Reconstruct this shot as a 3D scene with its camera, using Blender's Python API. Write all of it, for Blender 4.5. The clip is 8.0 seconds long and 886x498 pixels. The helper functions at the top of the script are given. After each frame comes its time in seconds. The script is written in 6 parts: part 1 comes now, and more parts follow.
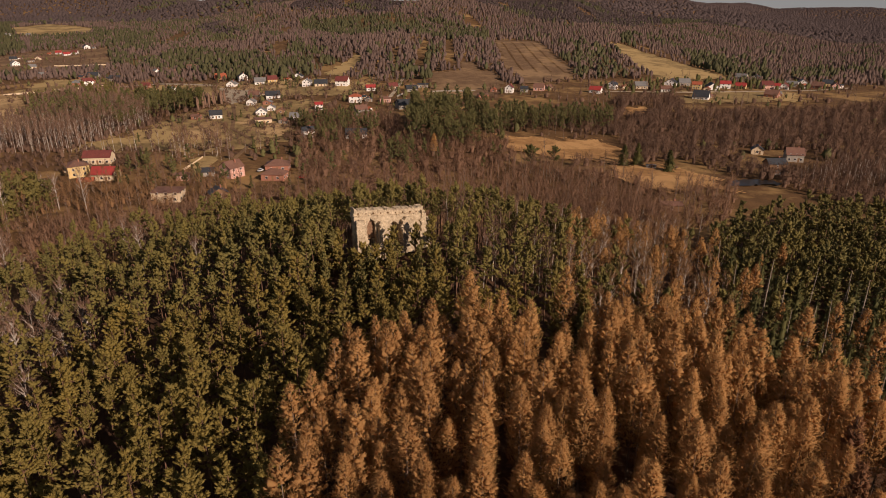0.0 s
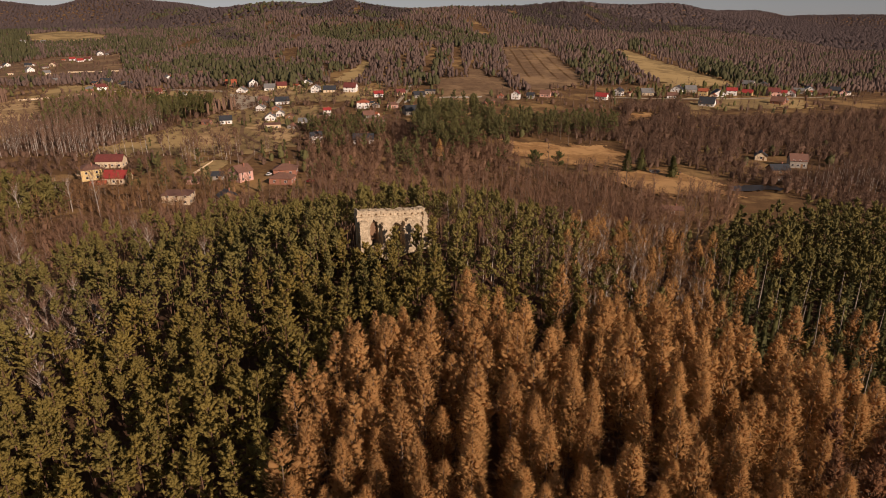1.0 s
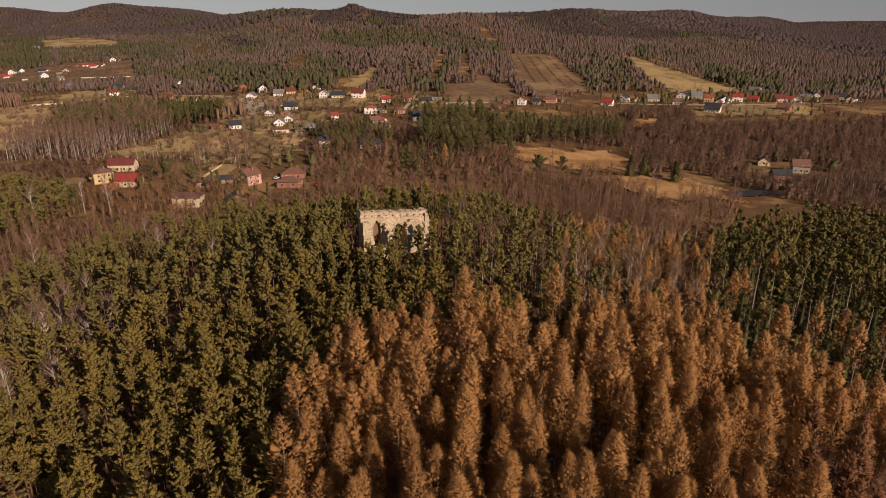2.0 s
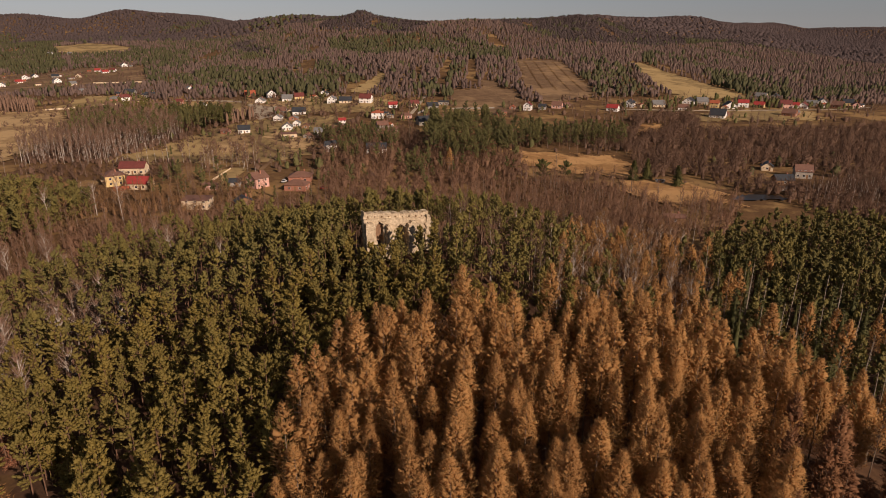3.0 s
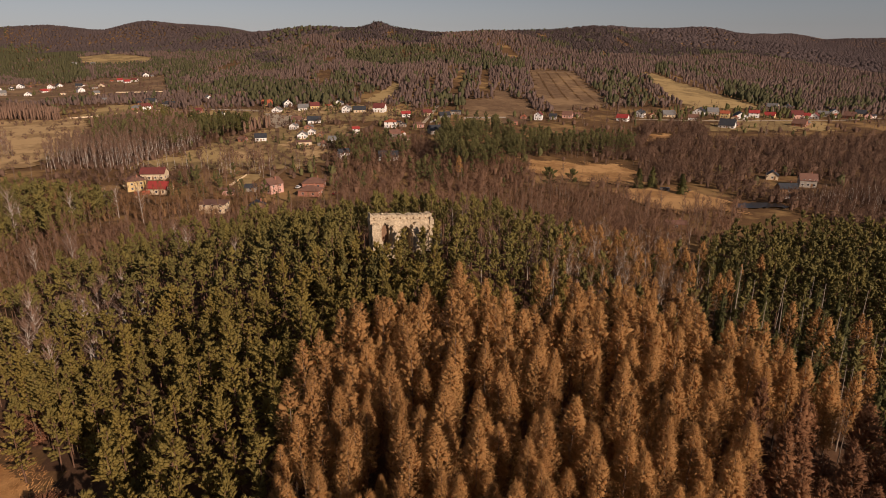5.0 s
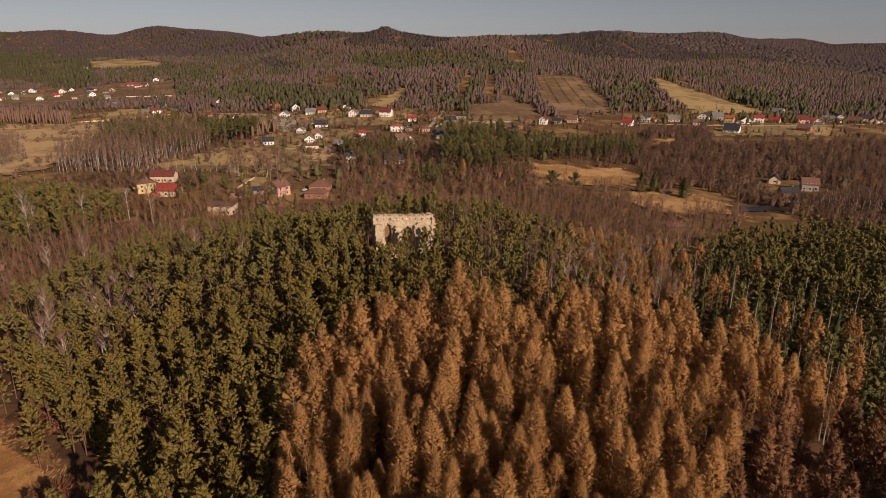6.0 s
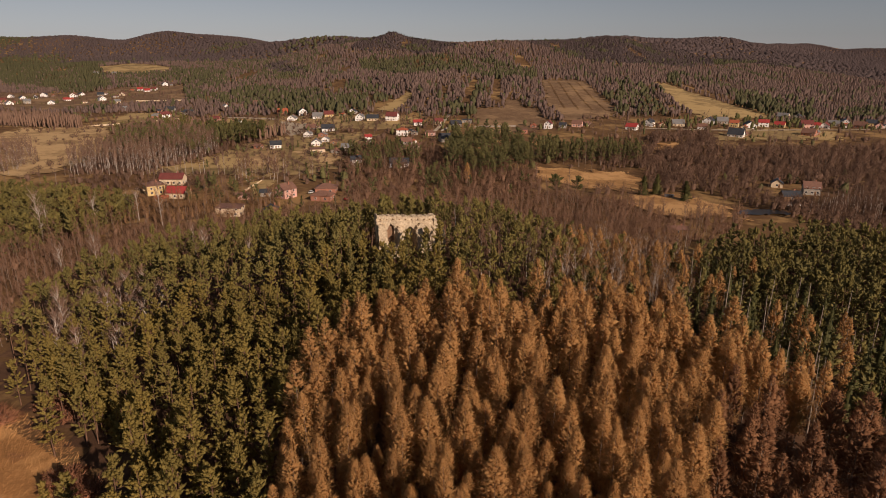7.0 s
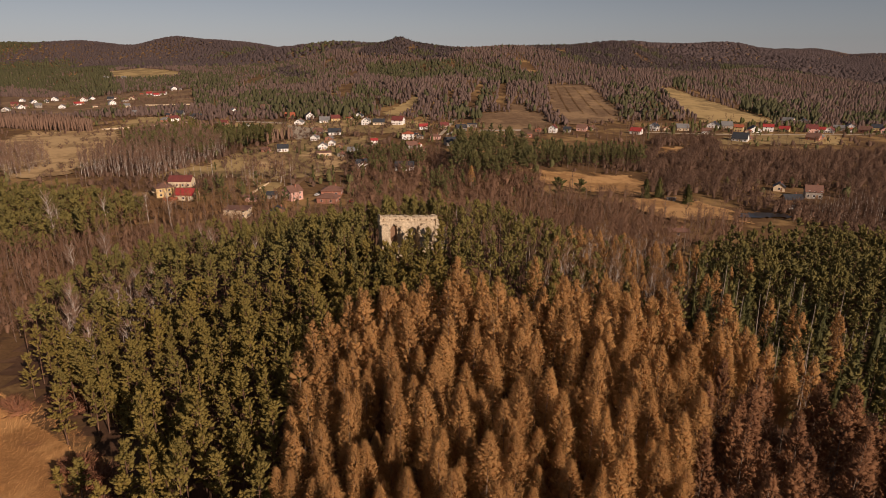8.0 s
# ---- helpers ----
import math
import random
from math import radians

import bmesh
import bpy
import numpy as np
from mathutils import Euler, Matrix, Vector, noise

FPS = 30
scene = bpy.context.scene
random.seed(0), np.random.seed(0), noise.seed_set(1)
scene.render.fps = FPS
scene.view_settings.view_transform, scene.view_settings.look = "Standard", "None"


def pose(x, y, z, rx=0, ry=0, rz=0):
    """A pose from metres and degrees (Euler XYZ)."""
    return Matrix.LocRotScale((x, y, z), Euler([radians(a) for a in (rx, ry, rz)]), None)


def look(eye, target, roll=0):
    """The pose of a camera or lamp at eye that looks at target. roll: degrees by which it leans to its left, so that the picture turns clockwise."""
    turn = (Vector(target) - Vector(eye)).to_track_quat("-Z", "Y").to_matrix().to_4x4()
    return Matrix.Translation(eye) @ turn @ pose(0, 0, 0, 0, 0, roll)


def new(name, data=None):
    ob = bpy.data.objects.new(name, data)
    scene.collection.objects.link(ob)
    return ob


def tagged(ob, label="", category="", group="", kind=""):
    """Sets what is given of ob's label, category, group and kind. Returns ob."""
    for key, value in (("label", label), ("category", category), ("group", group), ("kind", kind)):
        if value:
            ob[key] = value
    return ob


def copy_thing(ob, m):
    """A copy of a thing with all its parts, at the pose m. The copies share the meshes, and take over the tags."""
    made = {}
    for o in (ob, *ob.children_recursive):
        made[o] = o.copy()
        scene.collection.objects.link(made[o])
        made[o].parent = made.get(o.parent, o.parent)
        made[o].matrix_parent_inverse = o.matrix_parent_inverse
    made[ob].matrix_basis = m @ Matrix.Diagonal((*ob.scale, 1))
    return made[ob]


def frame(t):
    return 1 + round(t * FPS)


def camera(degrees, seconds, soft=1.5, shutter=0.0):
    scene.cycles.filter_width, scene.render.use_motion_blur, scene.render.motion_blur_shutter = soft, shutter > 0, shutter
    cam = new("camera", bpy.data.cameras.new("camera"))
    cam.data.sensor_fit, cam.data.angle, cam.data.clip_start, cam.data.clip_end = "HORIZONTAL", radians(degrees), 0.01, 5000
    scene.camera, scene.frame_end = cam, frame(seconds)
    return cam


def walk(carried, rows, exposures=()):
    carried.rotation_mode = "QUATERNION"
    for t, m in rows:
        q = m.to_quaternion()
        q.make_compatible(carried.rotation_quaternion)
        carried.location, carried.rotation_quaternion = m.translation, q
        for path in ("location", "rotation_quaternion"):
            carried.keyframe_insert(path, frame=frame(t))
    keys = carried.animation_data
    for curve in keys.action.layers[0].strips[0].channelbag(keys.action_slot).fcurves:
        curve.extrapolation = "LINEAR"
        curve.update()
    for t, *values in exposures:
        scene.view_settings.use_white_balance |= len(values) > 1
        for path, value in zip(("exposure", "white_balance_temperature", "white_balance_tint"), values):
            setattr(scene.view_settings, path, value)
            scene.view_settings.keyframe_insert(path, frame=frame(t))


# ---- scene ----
cam = camera(70, 8.0, soft=0.85)
walk(cam, [
    (0.0, pose(-0.00, 0.02, 99.96, 69.108, 0.000, 0.001)),
    (1.0, pose(1.98, -4.50, 100.11, 69.677, 0.000, 0.813)),
    (2.0, pose(3.99, -9.08, 100.32, 70.198, 0.000, 1.592)),
    (3.0, pose(6.02, -13.70, 100.56, 70.679, 0.000, 2.341)),
    (4.0, pose(8.05, -18.34, 100.80, 71.128, 0.000, 3.061)),
    (5.0, pose(10.07, -22.97, 101.02, 71.554, 0.000, 3.753)),
    (6.0, pose(12.07, -27.58, 101.19, 71.963, 0.000, 4.420)),
    (7.0, pose(14.04, -32.14, 101.27, 72.366, 0.000, 5.063)),
    (8.0, pose(15.97, -36.64, 101.24, 72.769, 0.000, 5.684)),
], exposures=[(0.0, 0.1, 6500, 19), (8.0, 0.1, 6500, 19)])

# ---- sky, sun, exposure ----
SUN_EL, SUN_AZ = radians(26), math.atan2(0.68, -0.73)
world = bpy.data.worlds.new("sky")
scene.world = world
world.use_nodes = True
wn = world.node_tree
sky = wn.nodes.new("ShaderNodeTexSky")
sky.sky_type, sky.sun_disc = "NISHITA", False
sky.sun_elevation, sky.sun_rotation = SUN_EL, SUN_AZ
sky.air_density, sky.dust_density, sky.ozone_density = 1.0, 0.1, 2.5
haze = wn.nodes.new("ShaderNodeHueSaturation")
haze.inputs["Saturation"].default_value = 0.36
wn.links.new(sky.outputs[0], haze.inputs["Color"])
cool = wn.nodes.new("ShaderNodeMix")
cool.data_type, cool.blend_type = "RGBA", "MULTIPLY"
cool.inputs["Factor"].default_value = 1.0
cool.inputs["B"].default_value = (0.95, 1.0, 1.06, 1)
wn.links.new(haze.outputs[0], cool.inputs["A"])
wn.links.new(cool.outputs["Result"], wn.nodes["Background"].inputs[0])
wn.nodes["Background"].inputs[1].default_value = 0.038
sun = new("sun", bpy.data.lights.new("sun", "SUN"))
sun.data.energy, sun.data.angle, sun.data.color = 4.5, radians(0.5), (1.0, 0.82, 0.63)
to_sun = Vector((math.sin(SUN_AZ) * math.cos(SUN_EL), math.cos(SUN_AZ) * math.cos(SUN_EL), math.sin(SUN_EL)))
sun.matrix_world = look(to_sun * 300, (0, 0, 0))


# ---- materials ----
def material(name, color, rough=0.9, second=None, scale=1.0, fine=6.0, bump=0.0, per_tree=0.0, per_piece=0.0, spec=0.2, metal=0.0, thin=0.0):
    """A surface with two scales of noise, and where asked a random change from tree to tree and from blade to blade."""
    m = bpy.data.materials.new(name)
    m.use_nodes = True
    nt = m.node_tree
    n, link = nt.nodes, nt.links
    bsdf = n["Principled BSDF"]
    bsdf.inputs["Roughness"].default_value = rough
    bsdf.inputs["Metallic"].default_value = metal
    bsdf.inputs["Specular IOR Level"].default_value = spec
    geo = n.new("ShaderNodeNewGeometry")
    large, small = n.new("ShaderNodeTexNoise"), n.new("ShaderNodeTexNoise")
    large.inputs["Scale"].default_value, small.inputs["Scale"].default_value = scale, scale * fine
    large.inputs["Detail"].default_value, small.inputs["Detail"].default_value = 4, 5
    for k in (large, small):
        link.new(geo.outputs["Position"], k.inputs["Vector"])
    both = n.new("ShaderNodeMath")
    both.operation = "ADD"
    link.new(large.outputs["Fac"], both.inputs[0])
    link.new(small.outputs["Fac"], both.inputs[1])
    ramp = n.new("ShaderNodeMapRange")
    ramp.inputs["From Min"].default_value, ramp.inputs["From Max"].default_value = 0.72, 1.28
    link.new(both.outputs[0], ramp.inputs["Value"])
    mix = n.new("ShaderNodeMix")
    mix.data_type = "RGBA"
    second = second or tuple(c * 0.72 for c in color)
    mix.inputs["A"].default_value, mix.inputs["B"].default_value = (*color, 1), (*second, 1)
    fac = ramp.outputs[0]
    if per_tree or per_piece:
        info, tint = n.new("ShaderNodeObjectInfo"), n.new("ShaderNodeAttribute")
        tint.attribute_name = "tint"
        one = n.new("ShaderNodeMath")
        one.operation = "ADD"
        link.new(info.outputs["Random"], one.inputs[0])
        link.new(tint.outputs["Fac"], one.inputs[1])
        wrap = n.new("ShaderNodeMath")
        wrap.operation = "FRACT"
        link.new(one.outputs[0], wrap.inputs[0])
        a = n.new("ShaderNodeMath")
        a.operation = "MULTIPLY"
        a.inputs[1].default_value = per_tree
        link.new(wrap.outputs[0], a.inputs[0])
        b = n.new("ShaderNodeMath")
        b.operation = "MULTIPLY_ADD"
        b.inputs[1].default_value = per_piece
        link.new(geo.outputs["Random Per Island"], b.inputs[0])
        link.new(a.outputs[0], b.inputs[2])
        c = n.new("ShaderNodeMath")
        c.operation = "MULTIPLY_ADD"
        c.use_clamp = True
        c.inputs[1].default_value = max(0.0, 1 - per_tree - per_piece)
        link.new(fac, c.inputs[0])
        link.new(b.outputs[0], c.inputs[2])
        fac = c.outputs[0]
    link.new(fac, mix.inputs["Factor"])
    link.new(mix.outputs["Result"], bsdf.inputs["Base Color"])
    if thin:
        # light that passes through needles and fine twigs
        leaf, both_ways = n.new("ShaderNodeBsdfTranslucent"), n.new("ShaderNodeMixShader")
        link.new(mix.outputs["Result"], leaf.inputs["Color"])
        both_ways.inputs[0].default_value = thin
        link.new(bsdf.outputs[0], both_ways.inputs[1])
        link.new(leaf.outputs[0], both_ways.inputs[2])
        link.new(both_ways.outputs[0], n["Material Output"].inputs["Surface"])
    if bump:
        bp = n.new("ShaderNodeBump")
        bp.inputs["Strength"].default_value, bp.inputs["Distance"].default_value = 0.8, bump
        link.new(small.outputs["Fac"], bp.inputs["Height"])
        link.new(bp.outputs[0], bsdf.inputs["Normal"])
    return m


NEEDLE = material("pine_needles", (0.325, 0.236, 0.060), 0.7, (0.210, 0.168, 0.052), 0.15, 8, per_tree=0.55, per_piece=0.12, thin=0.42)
RUSSET = material("russet_twigs", (0.42, 0.195, 0.105), 0.9, (0.27, 0.118, 0.068), 0.2, 8, per_tree=0.4, per_piece=0.1, thin=0.3)
# NEEDLE darkened: the dimmer back of the wood is put into the colour
NEEDLE_BACK = material("dimmed_pine_needles", (0.245, 0.190, 0.052), 0.7, (0.138, 0.120, 0.041), 0.15, 8, per_tree=0.55, per_piece=0.12, thin=0.25)
# darker copy of NEEDLE: shade on these pines is put into the colour
PINE_MID = material("shade_toned_pine_needles", (0.215, 0.170, 0.048), 0.7, (0.115, 0.100, 0.035), 0.15, 8, per_tree=0.55, per_piece=0.12, thin=0.2)
SPRUCE = material("spruce_needles", (0.125, 0.112, 0.032), 0.7, (0.062, 0.064, 0.024), 0.15, 8, per_tree=0.5, per_piece=0.2, thin=0.2)
PINE_FAR = material("far_pine_needles", (0.092, 0.085, 0.037), 0.8, (0.050, 0.049, 0.023), 0.012, 8, per_tree=0.4, per_piece=0.1)
LARCH_DULL = material("dull_larch_twigs", (0.335, 0.168, 0.079), 0.9, (0.205, 0.098, 0.052), 0.1, 8, per_tree=0.5, per_piece=0.06, thin=0.4)
LARCH = material("larch_twigs", (0.595, 0.342, 0.132), 0.85, (0.42, 0.228, 0.090), 0.1, 8, per_tree=0.45, per_piece=0.04, thin=0.5)
TWIG = material("bare_twigs", (0.240, 0.144, 0.096), 0.9, (0.132, 0.080, 0.056), 0.03, 8, per_tree=0.4, per_piece=0.05, thin=0.3)
TWIG_WARM = material("warm_bare_twigs", (0.33, 0.185, 0.085), 0.9, (0.19, 0.105, 0.055), 0.05, 8, per_tree=0.6, per_piece=0.1, thin=0.25)
# purple-brown twigs, less red because distance haze is put into the colour
TWIG_FAR = material("hazed_beech_twigs", (0.098, 0.071, 0.066), 0.9, (0.065, 0.047, 0.045), 0.006, 8, per_tree=0.3, per_piece=0.05)
TWIG_RED = material("birch_twigs", (0.300, 0.184, 0.122), 0.9, (0.160, 0.096, 0.068), 0.009, 6, per_tree=0.2, per_piece=0.05, thin=0.2)
TWIG_HILL = material("hillside_birch_twigs", (0.205, 0.138, 0.112), 0.9, (0.116, 0.078, 0.066), 0.009, 6, per_tree=0.5, per_piece=0.05, thin=0.2)
ALDER = material("alder_twigs", (0.325, 0.186, 0.114), 0.9, (0.185, 0.106, 0.068), 0.03, 8, per_tree=0.4, per_piece=0.05, thin=0.3)
PINE_VALLEY = material("valley_pine_needles", (0.175, 0.152, 0.054), 0.7, (0.092, 0.090, 0.037), 0.15, 8, per_tree=0.5, per_piece=0.15, thin=0.2)
BARK = material("pine_bark", (0.20, 0.105, 0.06), 0.95, (0.10, 0.062, 0.045), 1.5, 6, 0.02)
LARCH_BARK = material("larch_bark", (0.27, 0.20, 0.15), 0.95, (0.15, 0.11, 0.085), 1.5, 6, 0.02)
BIRCH_BARK = material("birch_bark", (0.56, 0.49, 0.42), 0.8, (0.28, 0.23, 0.19), 1.2, 5)
DEAD_BARK = material("dead_wood", (0.36, 0.29, 0.23), 0.9, (0.22, 0.17, 0.13), 1.2, 5)


def ground_cover(name, litter, grass, dark, share, size=0.02):
    """Open ground: litter, dry grass and bare dark earth in patches of several sizes."""
    m = material(name, litter, 1.0, tuple(k * 0.6 for k in litter), size * 6, 12, 0.12, spec=0.1)
    nt = m.node_tree
    n, link = nt.nodes, nt.links
    bsdf = n["Principled BSDF"]
    out = bsdf.inputs["Base Color"].links[0].from_socket
    geo = n.new("ShaderNodeNewGeometry")
    for color, scale, lo, hi in ((grass, size, 0.62 - share * 0.3, 0.72 - share * 0.3), (grass, size * 9, 0.60, 0.75), (dark, size * 3.1, 0.60, 0.70)):
        t = n.new("ShaderNodeTexNoise")
        t.inputs["Scale"].default_value, t.inputs["Detail"].default_value, t.inputs["Roughness"].default_value = scale, 7, 0.65
        link.new(geo.outputs["Position"], t.inputs["Vector"])
        r = n.new("ShaderNodeMapRange")
        r.inputs["From Min"].default_value, r.inputs["From Max"].default_value = lo, hi
        link.new(t.outputs["Fac"], r.inputs["Value"])
        mix = n.new("ShaderNodeMix")
        mix.data_type = "RGBA"
        link.new(r.outputs[0], mix.inputs["Factor"])
        link.new(out, mix.inputs["A"])
        mix.inputs["B"].default_value = (*color, 1)
        out = mix.outputs["Result"]
    link.new(out, bsdf.inputs["Base Color"])
    return m


SOIL = ground_cover("ground_cover", (0.175, 0.098, 0.045), (0.31, 0.190, 0.078), (0.075, 0.045, 0.027), 0.35)
HUMUS = ground_cover("wood_floor_litter", (0.115, 0.062, 0.036), (0.16, 0.088, 0.048), (0.065, 0.038, 0.025), 0.3, 0.06)
HAY = ground_cover("pale_hay_meadow", (0.40, 0.258, 0.125), (0.50, 0.335, 0.165), (0.25, 0.155, 0.078), 0.6, 0.04)
MARSH = ground_cover("marsh_grass", (0.42, 0.228, 0.092), (0.51, 0.295, 0.125), (0.24, 0.128, 0.060), 0.5, 0.05)
STRAW = ground_cover("dry_meadow_grass", (0.42, 0.205, 0.075), (0.52, 0.275, 0.105), (0.24, 0.115, 0.050), 0.6, 0.04)
OLIVE = ground_cover("field_grass", (0.315, 0.218, 0.098), (0.42, 0.292, 0.130), (0.19, 0.122, 0.060), 0.55)
PLOUGH = ground_cover("fallow_field", (0.220, 0.136, 0.076), (0.29, 0.185, 0.098), (0.145, 0.088, 0.050), 0.45)
ROAD = material("road_surface", (0.48, 0.39, 0.28), 0.9, (0.34, 0.27, 0.19), 0.1, 10)
WATER = material("pond_water", (0.035, 0.035, 0.035), 0.3, (0.02, 0.025, 0.03), 0.05, 6, spec=0.6)
STONE = material("limestone_rubble", (0.60, 0.48, 0.33), 0.95, (0.35, 0.27, 0.18), 0.9, 4, 0.25)
LINING = material("weathered_brick", (0.28, 0.165, 0.095), 0.95, (0.16, 0.095, 0.06), 0.9, 5, 0.1)
GLASS = material("window_glass", (0.02, 0.025, 0.03), 0.08, (0.03, 0.03, 0.035), 0.5, 4, spec=0.8)
CAR_RED = material("car_paint", (0.42, 0.03, 0.025), 0.25, (0.36, 0.025, 0.02), 0.5, 4, spec=0.6)
TYRE = material("tyre_rubber", (0.03, 0.03, 0.03), 0.8)
FRAME = material("window_frame_paint", (0.75, 0.73, 0.70), 0.5)
WHITE = material("white_render", (0.85, 0.82, 0.77), 0.85, (0.74, 0.70, 0.65), 0.3, 6)
CREAM = material("cream_render", (0.70, 0.56, 0.38), 0.85, (0.58, 0.45, 0.30), 0.3, 6)
YELLOW = material("yellow_render", (0.66, 0.48, 0.22), 0.85, (0.55, 0.39, 0.18), 0.3, 6)
PINK = material("pink_render", (0.68, 0.40, 0.32), 0.85, (0.56, 0.32, 0.26), 0.3, 6)
GREY = material("grey_render", (0.36, 0.32, 0.27), 0.85, (0.27, 0.24, 0.20), 0.3, 6)
BRICK = material("brick_wall", (0.42, 0.19, 0.12), 0.9, (0.30, 0.13, 0.09), 0.5, 8, 0.02)
PLANK = material("timber_wall", (0.30, 0.17, 0.09), 0.85, (0.20, 0.11, 0.06), 0.5, 8)
R_RED = material("red_roof_sheet", (0.38, 0.055, 0.048), 0.5, (0.28, 0.042, 0.038), 0.3, 8)
R_MAROON = material("maroon_roof_tiles", (0.19, 0.055, 0.045), 0.6, (0.13, 0.040, 0.035), 0.3, 8)
R_BROWN = material("brown_roof_tiles", (0.22, 0.115, 0.08), 0.7, (0.15, 0.08, 0.06), 0.3, 8)
R_ORANGE = material("orange_roof_tiles", (0.42, 0.12, 0.06), 0.7, (0.30, 0.085, 0.045), 0.3, 8)
R_GREY = material("grey_roof_sheet", (0.22, 0.21, 0.20), 0.6, (0.15, 0.145, 0.14), 0.3, 8)
R_DARK = material("dark_roof_sheet", (0.055, 0.058, 0.065), 0.5, (0.035, 0.037, 0.042), 0.3, 8)


# ---- mesh helpers ----
def tri_mesh(name, verts, faces, mats, slots=None, tint=None, smooth=False):
    """A mesh from arrays of corners and triangles; three more columns hold the corners' normals."""
    verts, faces = np.asarray(verts, np.float32), np.asarray(faces, np.int32)
    soft = verts[:, 3:]
    verts = np.ascontiguousarray(verts[:, :3])
    me = bpy.data.meshes.new(name)
    me.vertices.add(len(verts))
    me.vertices.foreach_set("co", verts.ravel())
    me.loops.add(faces.size)
    me.loops.foreach_set("vertex_index", faces.ravel())
    me.polygons.add(len(faces))
    me.polygons.foreach_set("loop_start", np.arange(0, faces.size, 3, dtype=np.int32))
    me.polygons.foreach_set("loop_total", np.full(len(faces), 3, np.int32))
    if smooth or soft.size:
        me.polygons.foreach_set("use_smooth", np.ones(len(faces), bool))
    for m in mats:
        me.materials.append(m)
    if slots is not None:
        me.polygons.foreach_set("material_index", np.asarray(slots, np.int32))
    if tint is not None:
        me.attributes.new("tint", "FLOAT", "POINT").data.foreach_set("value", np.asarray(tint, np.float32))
    if soft.size:
        me.attributes.new("custom_normal", "FLOAT_VECTOR", "POINT").data.foreach_set("vector", np.ascontiguousarray(soft).ravel())
    me.update()
    me.validate()
    return me


def part(name, bm, mat, parent, label=""):
    """Links a bmesh as one mesh object under a thing or a part."""
    me = bpy.data.meshes.new(name)
    bm.to_mesh(me)
    bm.free()
    me.materials.append(mat)
    ob = new(name, me)
    ob.parent = parent
    return tagged(ob, label)


def part_mesh(name, me, parent, label=""):
    ob = new(name, me)
    ob.parent = parent
    return tagged(ob, label)


def box(bm, x0, x1, y0, y1, z0, z1, m=None):
    vs = [bm.verts.new((x, y, z)) for z in (z0, z1) for x, y in ((x0, y0), (x1, y0), (x1, y1), (x0, y1))]
    for f in ((3, 2, 1, 0), (4, 5, 6, 7), (0, 1, 5, 4), (1, 2, 6, 5), (2, 3, 7, 6), (3, 0, 4, 7)):
        bm.faces.new([vs[i] for i in f])
    if m is not None:
        bmesh.ops.transform(bm, matrix=m, verts=vs)
    return vs


def prism(bm, outline, z0, z1, axis="y"):
    """A flat outline given thickness along one axis; the outline lies in x and z (axis y), y and z (axis x), or x and y (axis z)."""
    def at(a, b, c):
        return (a, c, b) if axis == "y" else (c, a, b) if axis == "x" else (a, b, c)
    lo, hi = [bm.verts.new(at(a, b, z0)) for a, b in outline], [bm.verts.new(at(a, b, z1)) for a, b in outline]
    n = len(outline)
    bm.faces.new(lo[::-1])
    bm.faces.new(hi)
    for i in range(n):
        bm.faces.new((lo[i], lo[(i + 1) % n], hi[(i + 1) % n], hi[i]))
    bmesh.ops.recalc_face_normals(bm, faces=bm.faces)


# ---- the lie of the land ----
def land(x, y):
    """Height of the bare ground."""
    x, y = np.asarray(x, float), np.asarray(y, float)
    shift = (1.15 * np.maximum(0, -120 - x) + 0.6 * np.clip(x, 0, 260) + 1.6 * np.maximum(0, x - 260))
    u = y - shift
    h = 18 + np.interp(u, (250, 330, 460, 600, 760, 870, 1000, 1170, 1350, 1500, 1620, 2100, 3000, 4000),
                       (0, 1, 5, 11, 22, 32, 39, 47, 74, 93, 95, 76, 66, 80))

    def bump(cx, cy, sx, sy, top):
        return top * np.exp(-((x - cx) / sx) ** 2 - ((y - cy) / sy) ** 2)

    h = h + bump(-10, 158, 52, 42, 19) + bump(20, 60, 120, 95, 9) + bump(12, 88, 50, 32, 3.5)
    h = h + bump(-1350, 1650, 420, 380, 30) + bump(-1790, 3400, 170, 400, 32) + bump(-2700, 3250, 900, 520, 112)
    h = h + bump(650, 2300, 420, 400, 15) + bump(-400, 1580, 210, 200, 15) + bump(2480, 4000, 400, 500, 72) + bump(-268, 1665, 26, 60, 12)
    h = h + bump(-1330, 3300, 300, 420, 34) + bump(-2300, 3400, 250, 300, 20) + bump(-2660, 3250, 110, 300, 16) + bump(-520, 2050, 190, 240, 17)
    h = h + bump(-120, 1640, 90, 160, -10) + bump(290, 1850, 160, 220, 15) + bump(980, 2700, 300, 380, 20)
    h = h + 1.2 * np.sin(x / 37.0 + 1.3) * np.sin(y / 53.0) * np.clip((y - 200) / 400, 0, 1)
    h = h + 5 * np.sin(x / 140.0) * np.sin(y / 170.0 + 0.6) * np.clip((y - 900) / 700, 0, 1)
    return h


def inside(poly, x, y):
    """Which of the points lie inside a polygon on the plan."""
    p = np.asarray(poly, float)
    hit = np.zeros(np.shape(x), bool)
    for (ax, ay), (bx, by) in zip(p, np.roll(p, -1, 0)):
        if ay != by:
            hit ^= ((ay > y) != (by > y)) & (x < (bx - ax) * (y - ay) / (by - ay) + ax)
    return hit


